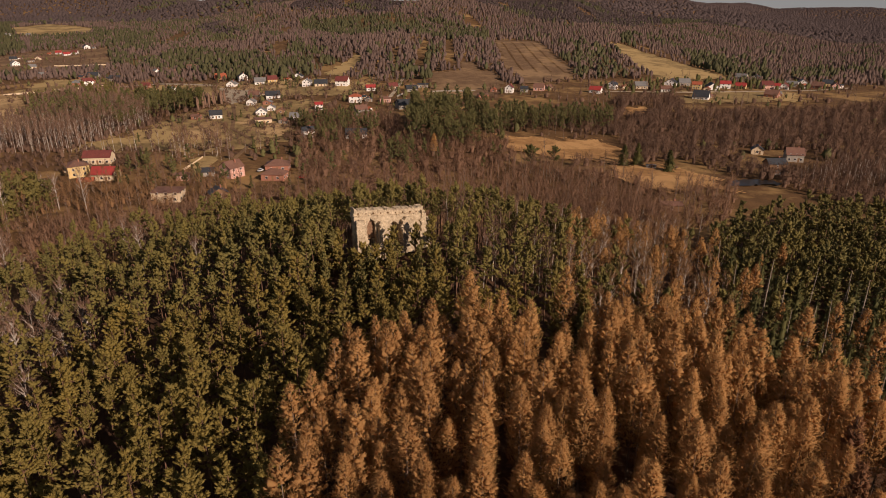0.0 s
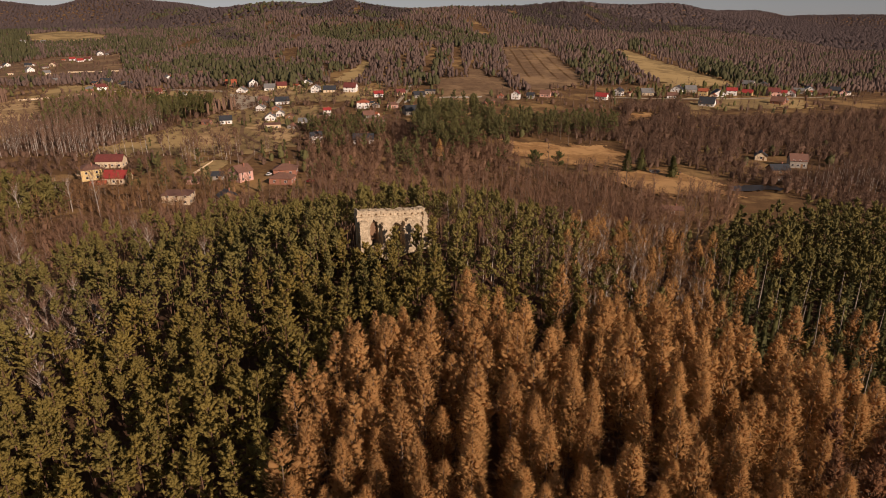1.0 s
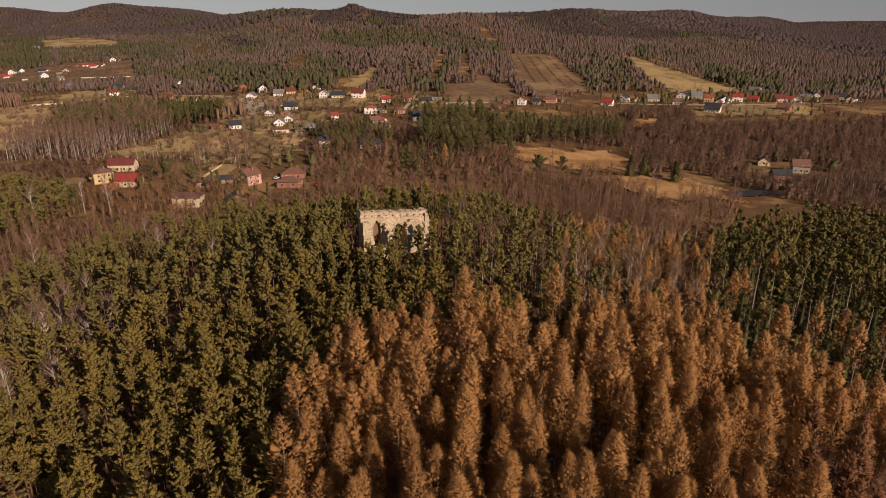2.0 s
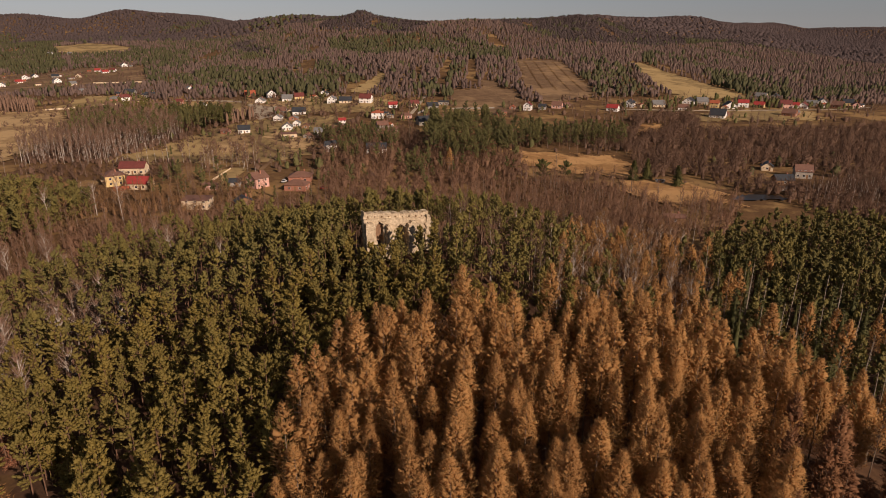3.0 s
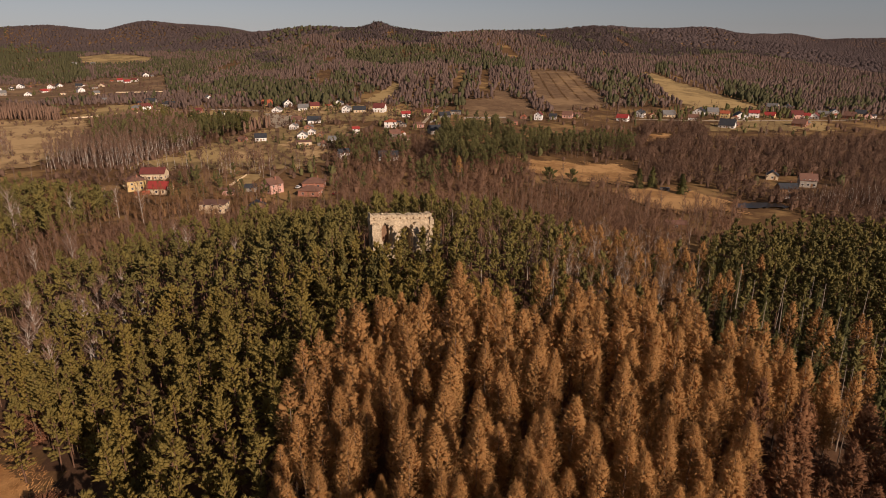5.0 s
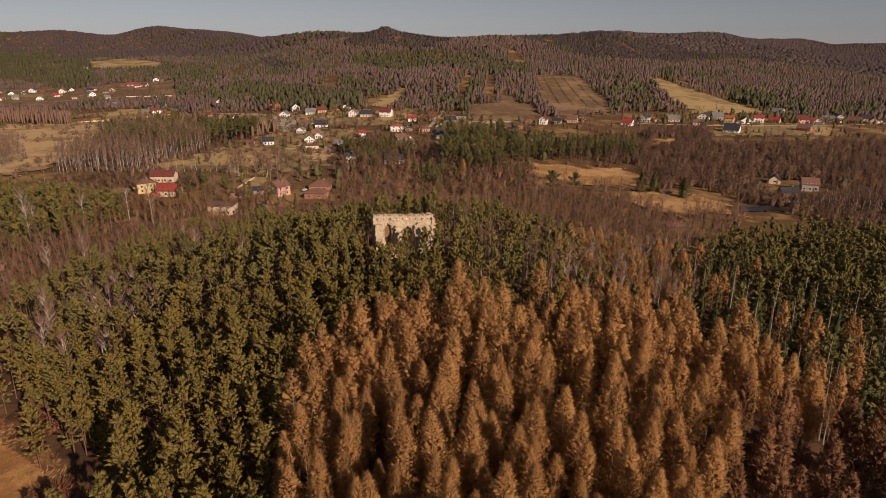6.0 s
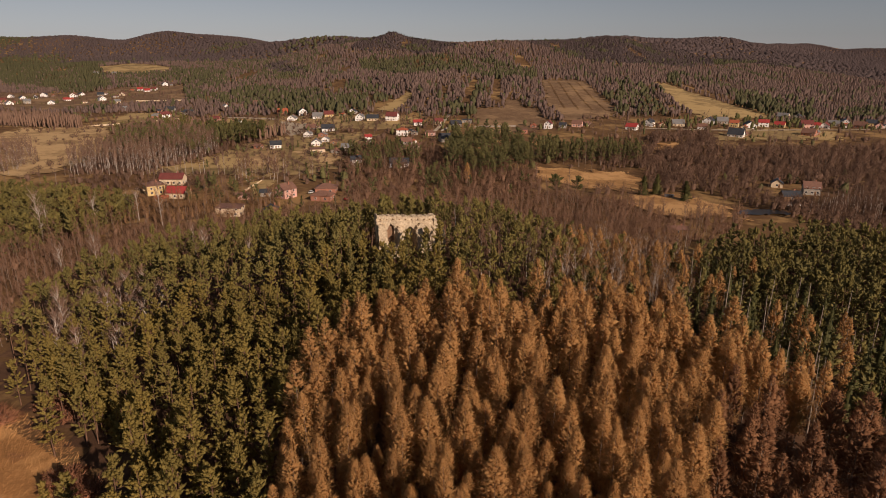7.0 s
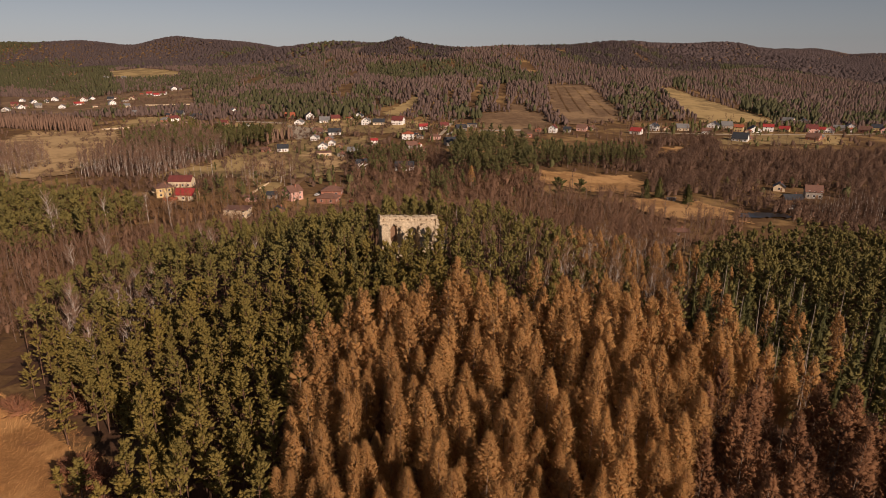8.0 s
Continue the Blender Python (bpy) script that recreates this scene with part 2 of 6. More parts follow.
def sheet(name, xs, ys, mat, lift=0.0, keep=None):
    """A piece of ground over a grid of the plan, on the lie of the land."""
    gx, gy = np.meshgrid(xs, ys)
    v = np.stack([gx, gy, land(gx, gy) + lift], -1).reshape(-1, 3)
    i = np.arange(len(v)).reshape(gx.shape)
    a, b, c, d = i[:-1, :-1].ravel(), i[:-1, 1:].ravel(), i[1:, 1:].ravel(), i[1:, :-1].ravel()
    f = np.concatenate([np.stack([a, b, c], -1), np.stack([a, c, d], -1)])
    if keep is not None:
        mid = v[f].mean(1)
        f = f[keep(mid[:, 0], mid[:, 1])]
        used, f = np.unique(f, return_inverse=True)
        v, f = v[used], f.reshape(-1, 3)
    return new(name, tri_mesh(name, v, f, [mat], smooth=True))


gx = np.concatenate([np.arange(-4800, -700, 60), np.arange(-700, -200, 12), np.arange(-200, 220, 7), np.arange(220, 700, 12), np.arange(700, 4801, 60)])
gy = np.concatenate([np.arange(-900, -60, 40), np.arange(-60, 400, 7), np.arange(400, 1600, 15), np.arange(1600, 4901, 60)])
tagged(sheet("ground", gx, gy, SOIL), "brown leaf litter and dry grass over rolling land", "ground", kind="structure")
WOOD_FLOOR = [(-50, 30), (-58, 60), (-82, 80), (-98, 92), (-118, 104), (-124, 128), (-125, 152), (-123, 182), (-97, 205), (-83, 228), (-50, 228), (-18, 205), (34, 205), (56, 222), (82, 200), (108, 218), (146, 231), (200, 222), (170, 150), (130, 100), (110, 50), (150, 0), (150, -75), (-70, -75), (-60, 0)]
tagged(sheet("wood_floor", np.arange(-130, 205, 7.0), np.arange(-82, 236, 7.0), HUMUS, 0.12, lambda x, y: inside(WOOD_FLOOR, x, y)), "dark brown needle litter on the wood's floor", "ground", kind="structure")
clear = []


def patch(name, poly, mat, label, step=4.0, lift=0.25, rough=5.0):
    """A field or meadow draped on the ground, with an uneven edge. Trees keep off it."""
    p = np.asarray(poly, float)
    lo, hi = p.min(0) - rough, p.max(0) + rough

    def keep(x, y):
        w = rough * (np.sin(x / 7.1) * np.sin(y / 5.3 + 1) + 0.6 * np.sin(x / 3.1 + y / 4.3) + 0.5 * np.sin(x * 1.7) * np.sin(y * 2.1))
        return inside(p, x + w, y - w)
    clear.append(p)
    ob = sheet(name, np.arange(lo[0], hi[0] + step, step), np.arange(lo[1], hi[1] + step, step), mat, lift, keep)
    return tagged(ob, label, name.replace("_", " "), kind="structure")


patch("meadow", [(-125, 92), (-98, 82), (-86, 76), (-72, 68), (-61, 57), (-54, 47), (-50, 20), (-125, 10)], STRAW, "dry tawny meadow grass at the wood's edge", 0.8, 0.1, 1.2)
patch("meadow", [(38, 412), (107, 406), (103, 345), (80, 348), (40, 374)], MARSH, "tawny marsh meadow beside bare alders", 1.5, 0.7)
patch("meadow", [(120, 347), (138, 314), (140, 296), (103, 285), (84, 329)], MARSH, "bright dry reed meadow by the pond", 1.5, 0.7)
patch("meadow", [(-500, 616), (-432, 654), (-300, 470), (-300, 360), (-344, 378), (-485, 549)], HAY, "pale dry meadow with scattered bushes", 5, 0.7)
patch("field", [(250, 1010), (277, 1015), (328, 805), (335, 740), (232, 690), (234, 791)], OLIVE, "tilted grass field on the hillside", 6, 0.5, 4)
patch("field", [(74, 988), (139, 994), (153, 754), (136, 688), (81, 640), (69, 766)], PLOUGH, "brown fallow strip fields on the hillside", 6, 0.5, 4)
for k in range(4):
    patch("field_strip", [(84 + 14 * k, 965), (86 + 14 * k, 965), (90 + 16 * k, 730), (88 + 16 * k, 730)], SOIL, "narrow strip of the hillside fields", 1.6, 0.7, 0.2)
patch("field", [(18, 765), (38, 771), (45, 576), (21, 556)], PLOUGH, "narrow brown fallow strip running uphill", 5, 0.5, 2)
patch("field", [(-108, 830), (-96, 790), (-102, 672), (-125, 683)], OLIVE, "narrow grass clearing between the woods", 5, 0.5, 2)
patch("field", [(-1080, 1658), (-1059, 1805), (-862, 1655), (-801, 1520), (-877, 1510), (-994, 1556)], OLIVE, "far green-brown clearing in the hills", 12, 1.0, 4)
patch("field", [(200, 560), (330, 590), (350, 650), (240, 630)], OLIVE, "grass field in front of the village row", 6, 0.4, 4)
patch("field", [(-300, 575), (-80, 560), (-60, 620), (-130, 665), (-300, 680)], OLIVE, "grass plots between the village houses", 6, 0.3, 4)
patch("field", [(-9, 562), (51, 588), (60, 640), (57, 716), (-14, 690)], PLOUGH, "brown fallow plots above the village", 6, 0.4, 3)
patch("field", [(-955, 1121), (-752, 1111), (-719, 1188), (-597, 1180), (-446, 882), (-508, 844), (-690, 799)], PLOUGH, "brown plots round the far hamlet", 12, 0.5, 4)
patch("field", [(-433, 620), (-363, 653), (-341, 669), (-382, 752), (-455, 754)], OLIVE, "grass plots beside the gravel road", 6, 0.3, 4)
patch("field", [(-230, 380), (-110, 380), (-100, 540), (-190, 540)], OLIVE, "dry grass plots behind the cottages", 5, 0.25, 8)
patch("yard", [(-223, 650), (-184, 624), (-168, 576), (-177, 541), (-195, 566)], ROAD, "pale gravel building lot in the village", 3, 0.5, 2)
patch("field", [(-128, 429), (-151, 465), (-146, 480), (-110, 449), (-105, 413)], HAY, "sunlit dry grass plot behind the lane", 4, 0.45, 3)
patch("field", [(-180, 462), (-165, 467), (-147, 427), (-152, 403), (-168, 413)], HAY, "pale grass plot below the houses", 4, 0.45, 3)
patch("yard", [(-236, 682), (-181, 637), (-157, 641), (-151, 618), (-186, 614), (-224, 646)], HAY, "pale trodden ground before the houses", 4, 0.6, 3)
patch("field", [(-143, 353), (-132, 364), (-119, 322), (-131, 322)], OLIVE, "mown grass garden beside the pink house", 3, 0.4, 2)
patch("meadow", [(150, 528), (167, 539), (168, 514), (149, 491), (141, 499)], MARSH, "dry grass clearing among the alders", 4, 0.4, 4)
patch("pond", [(140, 297), (143, 309), (166, 311), (165, 302)], WATER, "dark still pond beside the reeds", 3, 0.75, 1)


# ---- trees ----
def unit(v):
    return v / np.maximum(np.linalg.norm(v, axis=-1, keepdims=True), 1e-9)


def blades(rng, base, way, length, width, out=None, loose=0.35, flat=0.0, soft=0.5):
    """Pointed leaves or twigs, one triangle each; out: the side to which their flat faces turn; flat: how far they lie along that side."""
    way = unit(way)
    over = rng.normal(size=base.shape)
    if out is not None:
        out = unit(out)
        way = unit(way - flat * out * (way * out).sum(-1, keepdims=True))
        over = out + loose * over
    side = unit(np.cross(way, over)) * (np.asarray(width) / 2)[:, None]
    v = np.stack([base - side, base + side, base + way * np.asarray(length)[:, None]], 1).reshape(-1, 3)
    face = unit(np.cross(side, way))
    f = np.arange(len(v)).reshape(-1, 3)
    if out is not None:
        back = (face * out).sum(-1) < 0
        face[back] *= -1
        f[back] = f[back][:, ::-1]
        face = unit(out + soft * face)
    return np.hstack([v, np.repeat(face, 3, 0)]), f


def puffs(rng, middle, radius, per, size, axis):
    """Tufts of needles, each a loose shell of small leaves drawn out along its twig."""
    c, r, ax = np.repeat(middle, per, 0), np.repeat(radius, per), np.repeat(unit(axis), per, 0)
    out = unit(rng.normal(size=c.shape) + np.array([0, 0, 0.3]))
    along = (out * ax).sum(-1, keepdims=True)
    way = ax * 0.9 + unit(np.cross(out, rng.normal(size=c.shape))) * 0.4 + 0.45 * out
    ln = rng.uniform(0.75, 1.25, len(c)) * size
    p = c + (out + 0.6 * along * ax) * (r * rng.uniform(0.55, 0.9, len(c)))[:, None] - unit(way) * (ln * 0.45)[:, None]
    return blades(rng, p, way, ln, ln * rng.uniform(0.42, 0.65, len(c)), out, 0.3, 0.3)


def lumps(rng, middle, radius, axis, long=1.6, rough=0.3):
    """Small uneven solid masses drawn out along their boughs, eight faces each: the dense hearts of needle tufts."""
    n = len(middle)
    ways = np.array([(1, 0, 0), (0, 1, 0), (-1, 0, 0), (0, -1, 0), (0, 0, 1), (0, 0, -1)], float)
    a = rng.uniform(0, 6.28, n)
    ca, sa = np.cos(a)[:, None], np.sin(a)[:, None]
    d = np.stack([ways[:, 0] * ca - ways[:, 1] * sa, ways[:, 0] * sa + ways[:, 1] * ca, np.broadcast_to(ways[:, 2], (n, 6))], -1)
    k = rng.uniform(1 - rough, 1 + rough, (n, 6, 1)) * np.asarray(radius)[:, None, None]
    ax = unit(axis)[:, None]
    v = middle[:, None] + (d + ax * (d * ax).sum(-1, keepdims=True) * (long - 1)) * k
    nor = unit(d + np.array([0, 0, 0.25]))
    f = np.array([(0, 1, 4), (1, 2, 4), (2, 3, 4), (3, 0, 4), (1, 0, 5), (2, 1, 5), (3, 2, 5), (0, 3, 5)])
    return np.concatenate([v, nor], -1).reshape(-1, 6), (f[None] + 6 * np.arange(n)[:, None, None]).reshape(-1, 3)


def shell(rng, levels, n=5, rough=0.2, up=0.35):
    """The dense inside of a crown: uneven rings at (height, radius), closed by a point at the last height."""
    a = np.arange(n) * 2 * np.pi / n
    v, nor = [], []
    for i, (z, r) in enumerate(levels[:-1]):
        t = a + rng.normal(0, 0.2, n) + 0.5 * i
        k = r * rng.uniform(1 - rough, 1 + rough, n)
        v.append(np.stack([np.cos(t) * k, np.sin(t) * k, z + r * rng.normal(0, rough * 0.5, n)], -1))
        nor.append(np.stack([np.cos(t), np.sin(t), np.full(n, up)], -1))
    v.append(np.array([[0, 0, levels[-1][0]]]))
    nor.append(np.array([[0, 0, 1.0]]))
    f = []
    for k in range(len(levels) - 2):
        for j in range(n):
            p, q = k * n + j, k * n + (j + 1) % n
            f += [(p, q, q + n), (p, q + n, p + n)]
    last = (len(levels) - 2) * n
    f += [(last + j, last + (j + 1) % n, last + n) for j in range(n)]
    return np.hstack([np.concatenate(v), unit(np.concatenate(nor))]), np.array(f)


def tube(path, radii, n=6):
    path = np.asarray(path, float)
    ring = np.stack([np.cos(np.arange(n) * 2 * np.pi / n), np.sin(np.arange(n) * 2 * np.pi / n), np.zeros(n)], -1)
    v = (path[:, None] + np.asarray(radii)[:, None, None] * ring).reshape(-1, 3)
    f = []
    for k in range(len(path) - 1):
        for j in range(n):
            a, b = k * n + j, k * n + (j + 1) % n
            f += [(a, b, b + n), (a, b + n, a + n)]
    return np.hstack([v, np.tile(ring, (len(path), 1))]), np.array(f)


def merge(*pieces):
    vs, fs, start = [], [], 0
    for v, f in pieces:
        vs.append(v)
        fs.append(f + start)
        start += len(v)
    return np.concatenate(vs), np.concatenate(fs)


def stem(rng, h, r, bend=0.35, n=6, top=0.97, cuts=6):
    k = np.linspace(0, 1, cuts)
    a = rng.uniform(0, 6.28)
    off = bend * np.sin(k * rng.uniform(2, 4)) * k
    return tube(np.stack([off * np.cos(a), off * np.sin(a), np.append(-0.6, k[1:] * h * top)], -1), r * (1 - 0.85 * k) + 0.02, n)


def limbs(rng, n, h, lo, width, shape, up, power=0.9, spread=(0.7, 1.15)):
    """Roots, directions and lengths of n limbs up a stem."""
    g = rng.uniform(0, 1, n) ** power
    a = np.arange(n) * 2.4 + rng.uniform(-0.5, 0.5, n)
    r = width * shape(g) * rng.uniform(*spread, n)
    e = up(g) + rng.normal(0, 0.12, n)
    way = np.stack([np.cos(a) * np.cos(e), np.sin(a) * np.cos(e), np.sin(e)], -1)
    root = np.stack([0 * g, 0 * g, h * (lo + (1 - lo) * g)], -1)
    return root, way, r / np.maximum(np.cos(e), 0.4), g


def core(rng, n, h, lo, hi, width, size):
    """Inner twig masses of a crown, which hold back the light."""
    g, a = rng.uniform(0, 1, n), np.arange(n) * 2.4
    r = width * (1 - g) ** 0.9 * rng.uniform(0.15, 0.5, n)
    base = np.stack([np.cos(a) * r, np.sin(a) * r, h * (lo + (hi - lo) * g)], -1)
    out = np.stack([np.cos(a), np.sin(a), 0 * a + 0.5], -1)
    return blades(rng, base, np.array([0, 0, 1.0]) + rng.normal(0, 0.4, (n, 3)), size * rng.uniform(0.7, 1.2, n), size * rng.uniform(0.4, 0.6, n), out, 0.2, 0.6)


def pine(rng, h=18.5, w=2.6, nb=42, per=8, puff=0.47, size=0.52, rows=(0.6, 1.0), sides=6, lo=None):
    """A Scots pine: a rough column of rising boughs, each with dense tufts of needles, over a bare stem."""
    lo = lo or (0.47 if h >= 16 else 0.25)
    root, way, r, g = limbs(rng, nb, h, lo, w, lambda g: (1.02 - g) ** 0.6 * (0.7 + 0.3 * np.minimum(1, g / 0.2)), lambda g: 0.05 + 0.7 * g, 0.9, (0.4, 1.25))
    mid = np.concatenate([root + way * (r * t)[:, None] + np.array([0, 0, 0.25]) * (r * t * t)[:, None] * 0.5 + rng.normal(0, 0.12, root.shape) for t in rows] + [np.array([[0, 0, h], [0.1, 0, h - 0.6]])])
    rad = np.concatenate([puff * (1.25 - 0.35 * t) * rng.uniform(0.75, 1.3, nb) for t in rows] + [np.full(2, puff * 0.7)])
    lead = np.concatenate([np.tile(way, (len(rows), 1)), np.zeros((2, 3))]) + np.array([0, 0, 0.3])
    if sides == 4:
        per = max(3, per - 3)
    crown = merge(puffs(rng, mid, rad, per, size, lead), lumps(rng, mid, rad * 0.62, lead, 1.7), core(rng, 14, h, lo, 0.95, w, 0.95))
    limb = blades(rng, root, way, r, np.full(nb, 0.10))
    return merge(stem(rng, h, 0.19, n=sides, cuts=sides), limb), crown


def larch(rng, h=23.5, w=2.4, n=2400, fat=1.0, sides=6):
    """A leafless larch: a bluntly pointed crown of fine twigs, dense above and thinning down the pale stem, with dead branches."""
    lo = 0.34
    deep = (1 - lo) * h
    turn = rng.uniform(0, 6.28, 2)

    def girth(d):
        return w * np.minimum(1, d / 7.0) ** 0.74 * (1 - 0.35 * np.clip((d - 8.5) / (deep - 8.5), 0, 1)) + 0.05

    def ring(n, power, lo_r, hi_r):
        d, a = deep * rng.uniform(0.01, 1, n) ** power, rng.uniform(0, 6.28, n)
        lobe = 1 + 0.10 * np.sin(3 * a + 0.9 * d + turn[0]) + 0.12 * np.sin(4 * a - 2.1 * d + turn[1])
        r = girth(d) * lobe * rng.uniform(lo_r, hi_r, n)
        away = np.stack([np.cos(a), np.sin(a), 0 * a], -1)
        return away * r[:, None] + np.array([0, 0, 1.0]) * (h - d - 0.1 * r)[:, None], away, d

    b, away, d = ring(n, 0.9, 0.55, 1.0)
    head = away * 0.55 + np.array([0, 0, 0.6]) + rng.normal(0, 0.25, b.shape)
    crown = blades(rng, b, head, rng.uniform(0.35, 0.8, n), rng.uniform(0.05, 0.085, n) * fat, away * 0.85 + np.array([0, -0.1, 0.5]), 0.12, 0.5, 0.2)
    m = 360 if n > 2000 else 120
    b, away, d = ring(m, 0.95, 0.3, 0.8)
    k = np.clip(1.25 - d / deep, 0.35, 1) * np.minimum(1, 0.35 + d / 6) * (0.72 if m > 150 else 1.1)
    heart = lumps(rng, b, rng.uniform(0.22, 0.48, m) * k, away * 0.7 + np.array([0, 0, 0.7]), 2.2, 0.38)
    few = 60
    z = np.concatenate([rng.uniform(0.4, 0.6, 26), rng.uniform(0.12, 0.45, few - 26)])
    a = rng.uniform(0, 6.28, few)
    ln = np.where(z > 0.4, w * rng.uniform(0.7, 1.2, few), rng.uniform(0.8, 2.2, few))
    away = np.stack([np.cos(a), np.sin(a), 0 * a - 0.1], -1)
    arms = blades(rng, np.stack([0 * z, 0 * z, z * h], -1), away, ln, np.full(few, 0.09))
    return merge(stem(rng, h, 0.16, 0.25, n=sides, cuts=sides), arms), merge(crown, heart)


def spruce(rng, h=17.0, w=2.2, nb=90, per=5, fat=1.0):
    root, way, r, g = limbs(rng, nb, h, 0.12, w, lambda g: (1 - g) ** 0.9 + 0.04, lambda g: -0.25 + 0.6 * g, 1.0)
    t = rng.uniform(0.35, 1.0, (nb, per, 1))
    b = (root[:, None] + way[:, None] * (r[:, None, None] * t)).reshape(-1, 3)
    head = np.repeat(way, per, 0) + np.array([0, 0, -0.2]) + rng.normal(0, 0.45, b.shape)
    out = np.repeat(way, per, 0) + np.array([0, 0, 0.8])
    crown = blades(rng, b, head, rng.uniform(0.5, 1.0, len(b)), rng.uniform(0.2, 0.4, len(b)) * fat, out)
    heart = shell(rng, [(h * k, w * 0.62 * (1 - k) ** 0.9) for k in (0.12, 0.3, 0.5, 0.72)] + [(h * 0.95, 0)], 6, 0.3, 0.4)
    return stem(rng, h, 0.17, 0.1), merge(crown, heart)


def snag(rng, h=15.0):
    """A dead spruce: bare pole with short dry branches."""
    n = 60
    z, a = rng.uniform(0.2, 0.98, n), rng.uniform(0, 6.28, n)
    base = np.stack([0 * z, 0 * z, z * h], -1)
    way = np.stack([np.cos(a), np.sin(a), 0 * a - 0.25], -1)
    return stem(rng, h, 0.16, 0.15), blades(rng, base, way, (1.1 - z) * rng.uniform(0.8, 1.9, n), np.full(n, 0.07))


def bare(rng, h=14.0, w=2.0, nb=26, per=10, lo=0.3, fat=1.0, r0=0.13, thin=0.06, pale=False):
    """A leafless tree: stem, rising limbs and fine twigs."""
    root, way, r, g = limbs(rng, nb, h, lo, w, lambda g: (1 - g) ** 0.5 * (0.7 + 0.3 * g) + 0.15, lambda g: 0.75 + 0.35 * g)
    arms = blades(rng, root, way, r, np.full(nb, thin * 1.6 * fat))
    t = rng.uniform(0.25, 1.0, (nb, per, 1))
    b = (root[:, None] + way[:, None] * (r[:, None, None] * t)).reshape(-1, 3)
    head = np.repeat(way, per, 0) * 0.6 + np.array([0, 0, 0.35]) + rng.normal(0, 0.5, b.shape)
    crown = blades(rng, b, head, rng.uniform(0.5, 1.3, len(b)), rng.uniform(0.6, 1.2, len(b)) * thin * fat, np.repeat(way, per, 0) * np.array([1, 1, 0]) + np.array([0, 0, 0.2]), 0.6)
    return (merge(stem(rng, h, r0, 0.6, 5, 0.9), arms), crown) if pale else (stem(rng, h, r0, 0.6, 5, 0.9), merge(crown, arms))


def shrub(rng, h=4.0, w=2.4, n=110, fat=1.0):
    a, e = rng.uniform(0, 6.28, n), np.arcsin(rng.uniform(0.25, 1, n))
    way = np.stack([np.cos(a) * np.cos(e) * w / h * 2, np.sin(a) * np.cos(e) * w / h * 2, np.sin(e)], -1)
    t = rng.uniform(0.1, 0.75, (n, 1))
    base = way * t * h * 0.75
    return stem(rng, h * 0.6, 0.06, 0.2, 4), blades(rng, base, way + rng.normal(0, 0.4, way.shape), rng.uniform(0.8, 1.7, n) * h / 4, rng.uniform(0.05, 0.11, n) * fat, way, 0.5)


def far_pine(rng, h=8.5, w=2.7, n=16):
    n = max(4, n // 2)
    z = np.sort(rng.uniform(0.25, 0.85, n))
    a = np.arange(n) * 2.4 + rng.uniform(0, 1, n)
    r = w * (1.1 - z) * rng.uniform(0.5, 0.9, n)
    base = np.stack([np.cos(a) * r, np.sin(a) * r, z * h], -1)
    out = np.stack([np.cos(a), np.sin(a), 0 * a + 0.6], -1)
    head = np.array([0, 0, 1.0]) + rng.normal(0, 0.5, (n, 3))
    heart = shell(rng, [(h * 0.2, w * 0.5), (h * 0.5, w * 0.72), (h * 0.78, w * 0.5), (h * 0.95, 0)], 4, 0.35, 0.5)
    return blades(rng, np.zeros((1, 3)), np.array([[0, 0, 1.0]]), [h * 0.6], [0.35]), merge(heart, blades(rng, base, head, rng.uniform(1.3, 2.2, n), rng.uniform(0.9, 1.5, n), out, 0.2, 0.8))


def far_bare(rng, h=7.2, w=2.9, n=7):
    z = rng.uniform(0.1, 0.8, n)
    a = np.arange(n) * 2.4 + rng.uniform(0, 1, n)
    r = w * rng.uniform(0.6, 0.9, n) * np.sqrt(1.05 - z)
    base = np.stack([np.cos(a) * r, np.sin(a) * r, z * h], -1)
    out = np.stack([np.cos(a), np.sin(a), 0 * a + 0.35], -1)
    head = np.array([0, 0, 1.0]) + rng.normal(0, 0.2, (n, 3))
    heart = shell(rng, [(h * 0.1, w * 0.4), (h * 0.45, w * 0.6), (h * 0.8, w * 0.5), (h * 0.95, 0)], 4, 0.3, 0.6)
    return blades(rng, np.zeros((1, 3)), np.array([[0, 0, 1.0]]), [h * 0.7], [0.22]), merge(heart, blades(rng, base, head, rng.uniform(1.8, 3.4, n), rng.uniform(0.45, 0.9, n), out, 0.2, 0.8, 0.3))


def far_round(rng, h=11.0, w=3.6, n=20, wide=1.0, long=1.0):
    """A round leafless crown: a dense uneven heart and a fringe of twigs that point up and out."""
    a, e = np.arange(n) * 2.4 + rng.uniform(0, 1, n), np.arcsin(rng.uniform(0.0, 1, n))
    k = rng.uniform(0.45, 0.95, n)
    out = np.stack([np.cos(a) * np.cos(e), np.sin(a) * np.cos(e), np.sin(e)], -1)
    c = out * np.stack([w * 0.85 * k, w * 0.85 * k, h * 0.55 * k], -1) + np.array([0, 0, h * 0.3])
    head = out * 0.7 + np.array([0, 0, 0.6]) + rng.normal(0, 0.35, (n, 3))
    k = 0.55 if n > 30 else 1.0
    heart = shell(rng, [(h * 0.12, w * 0.4 * k), (h * 0.4, w * 0.55 * k), (h * 0.72 * k, 0)], 5, 0.35, 0.45)
    return blades(rng, np.zeros((1, 3)), np.array([[0, 0, 1.0]]), [h * 0.6], [0.25]), merge(heart, blades(rng, c, head, rng.uniform(1.0, 2.0, n) * long, rng.uniform(0.5, 0.9, n) * wide, out, 0.2, 0.5, 0.12))


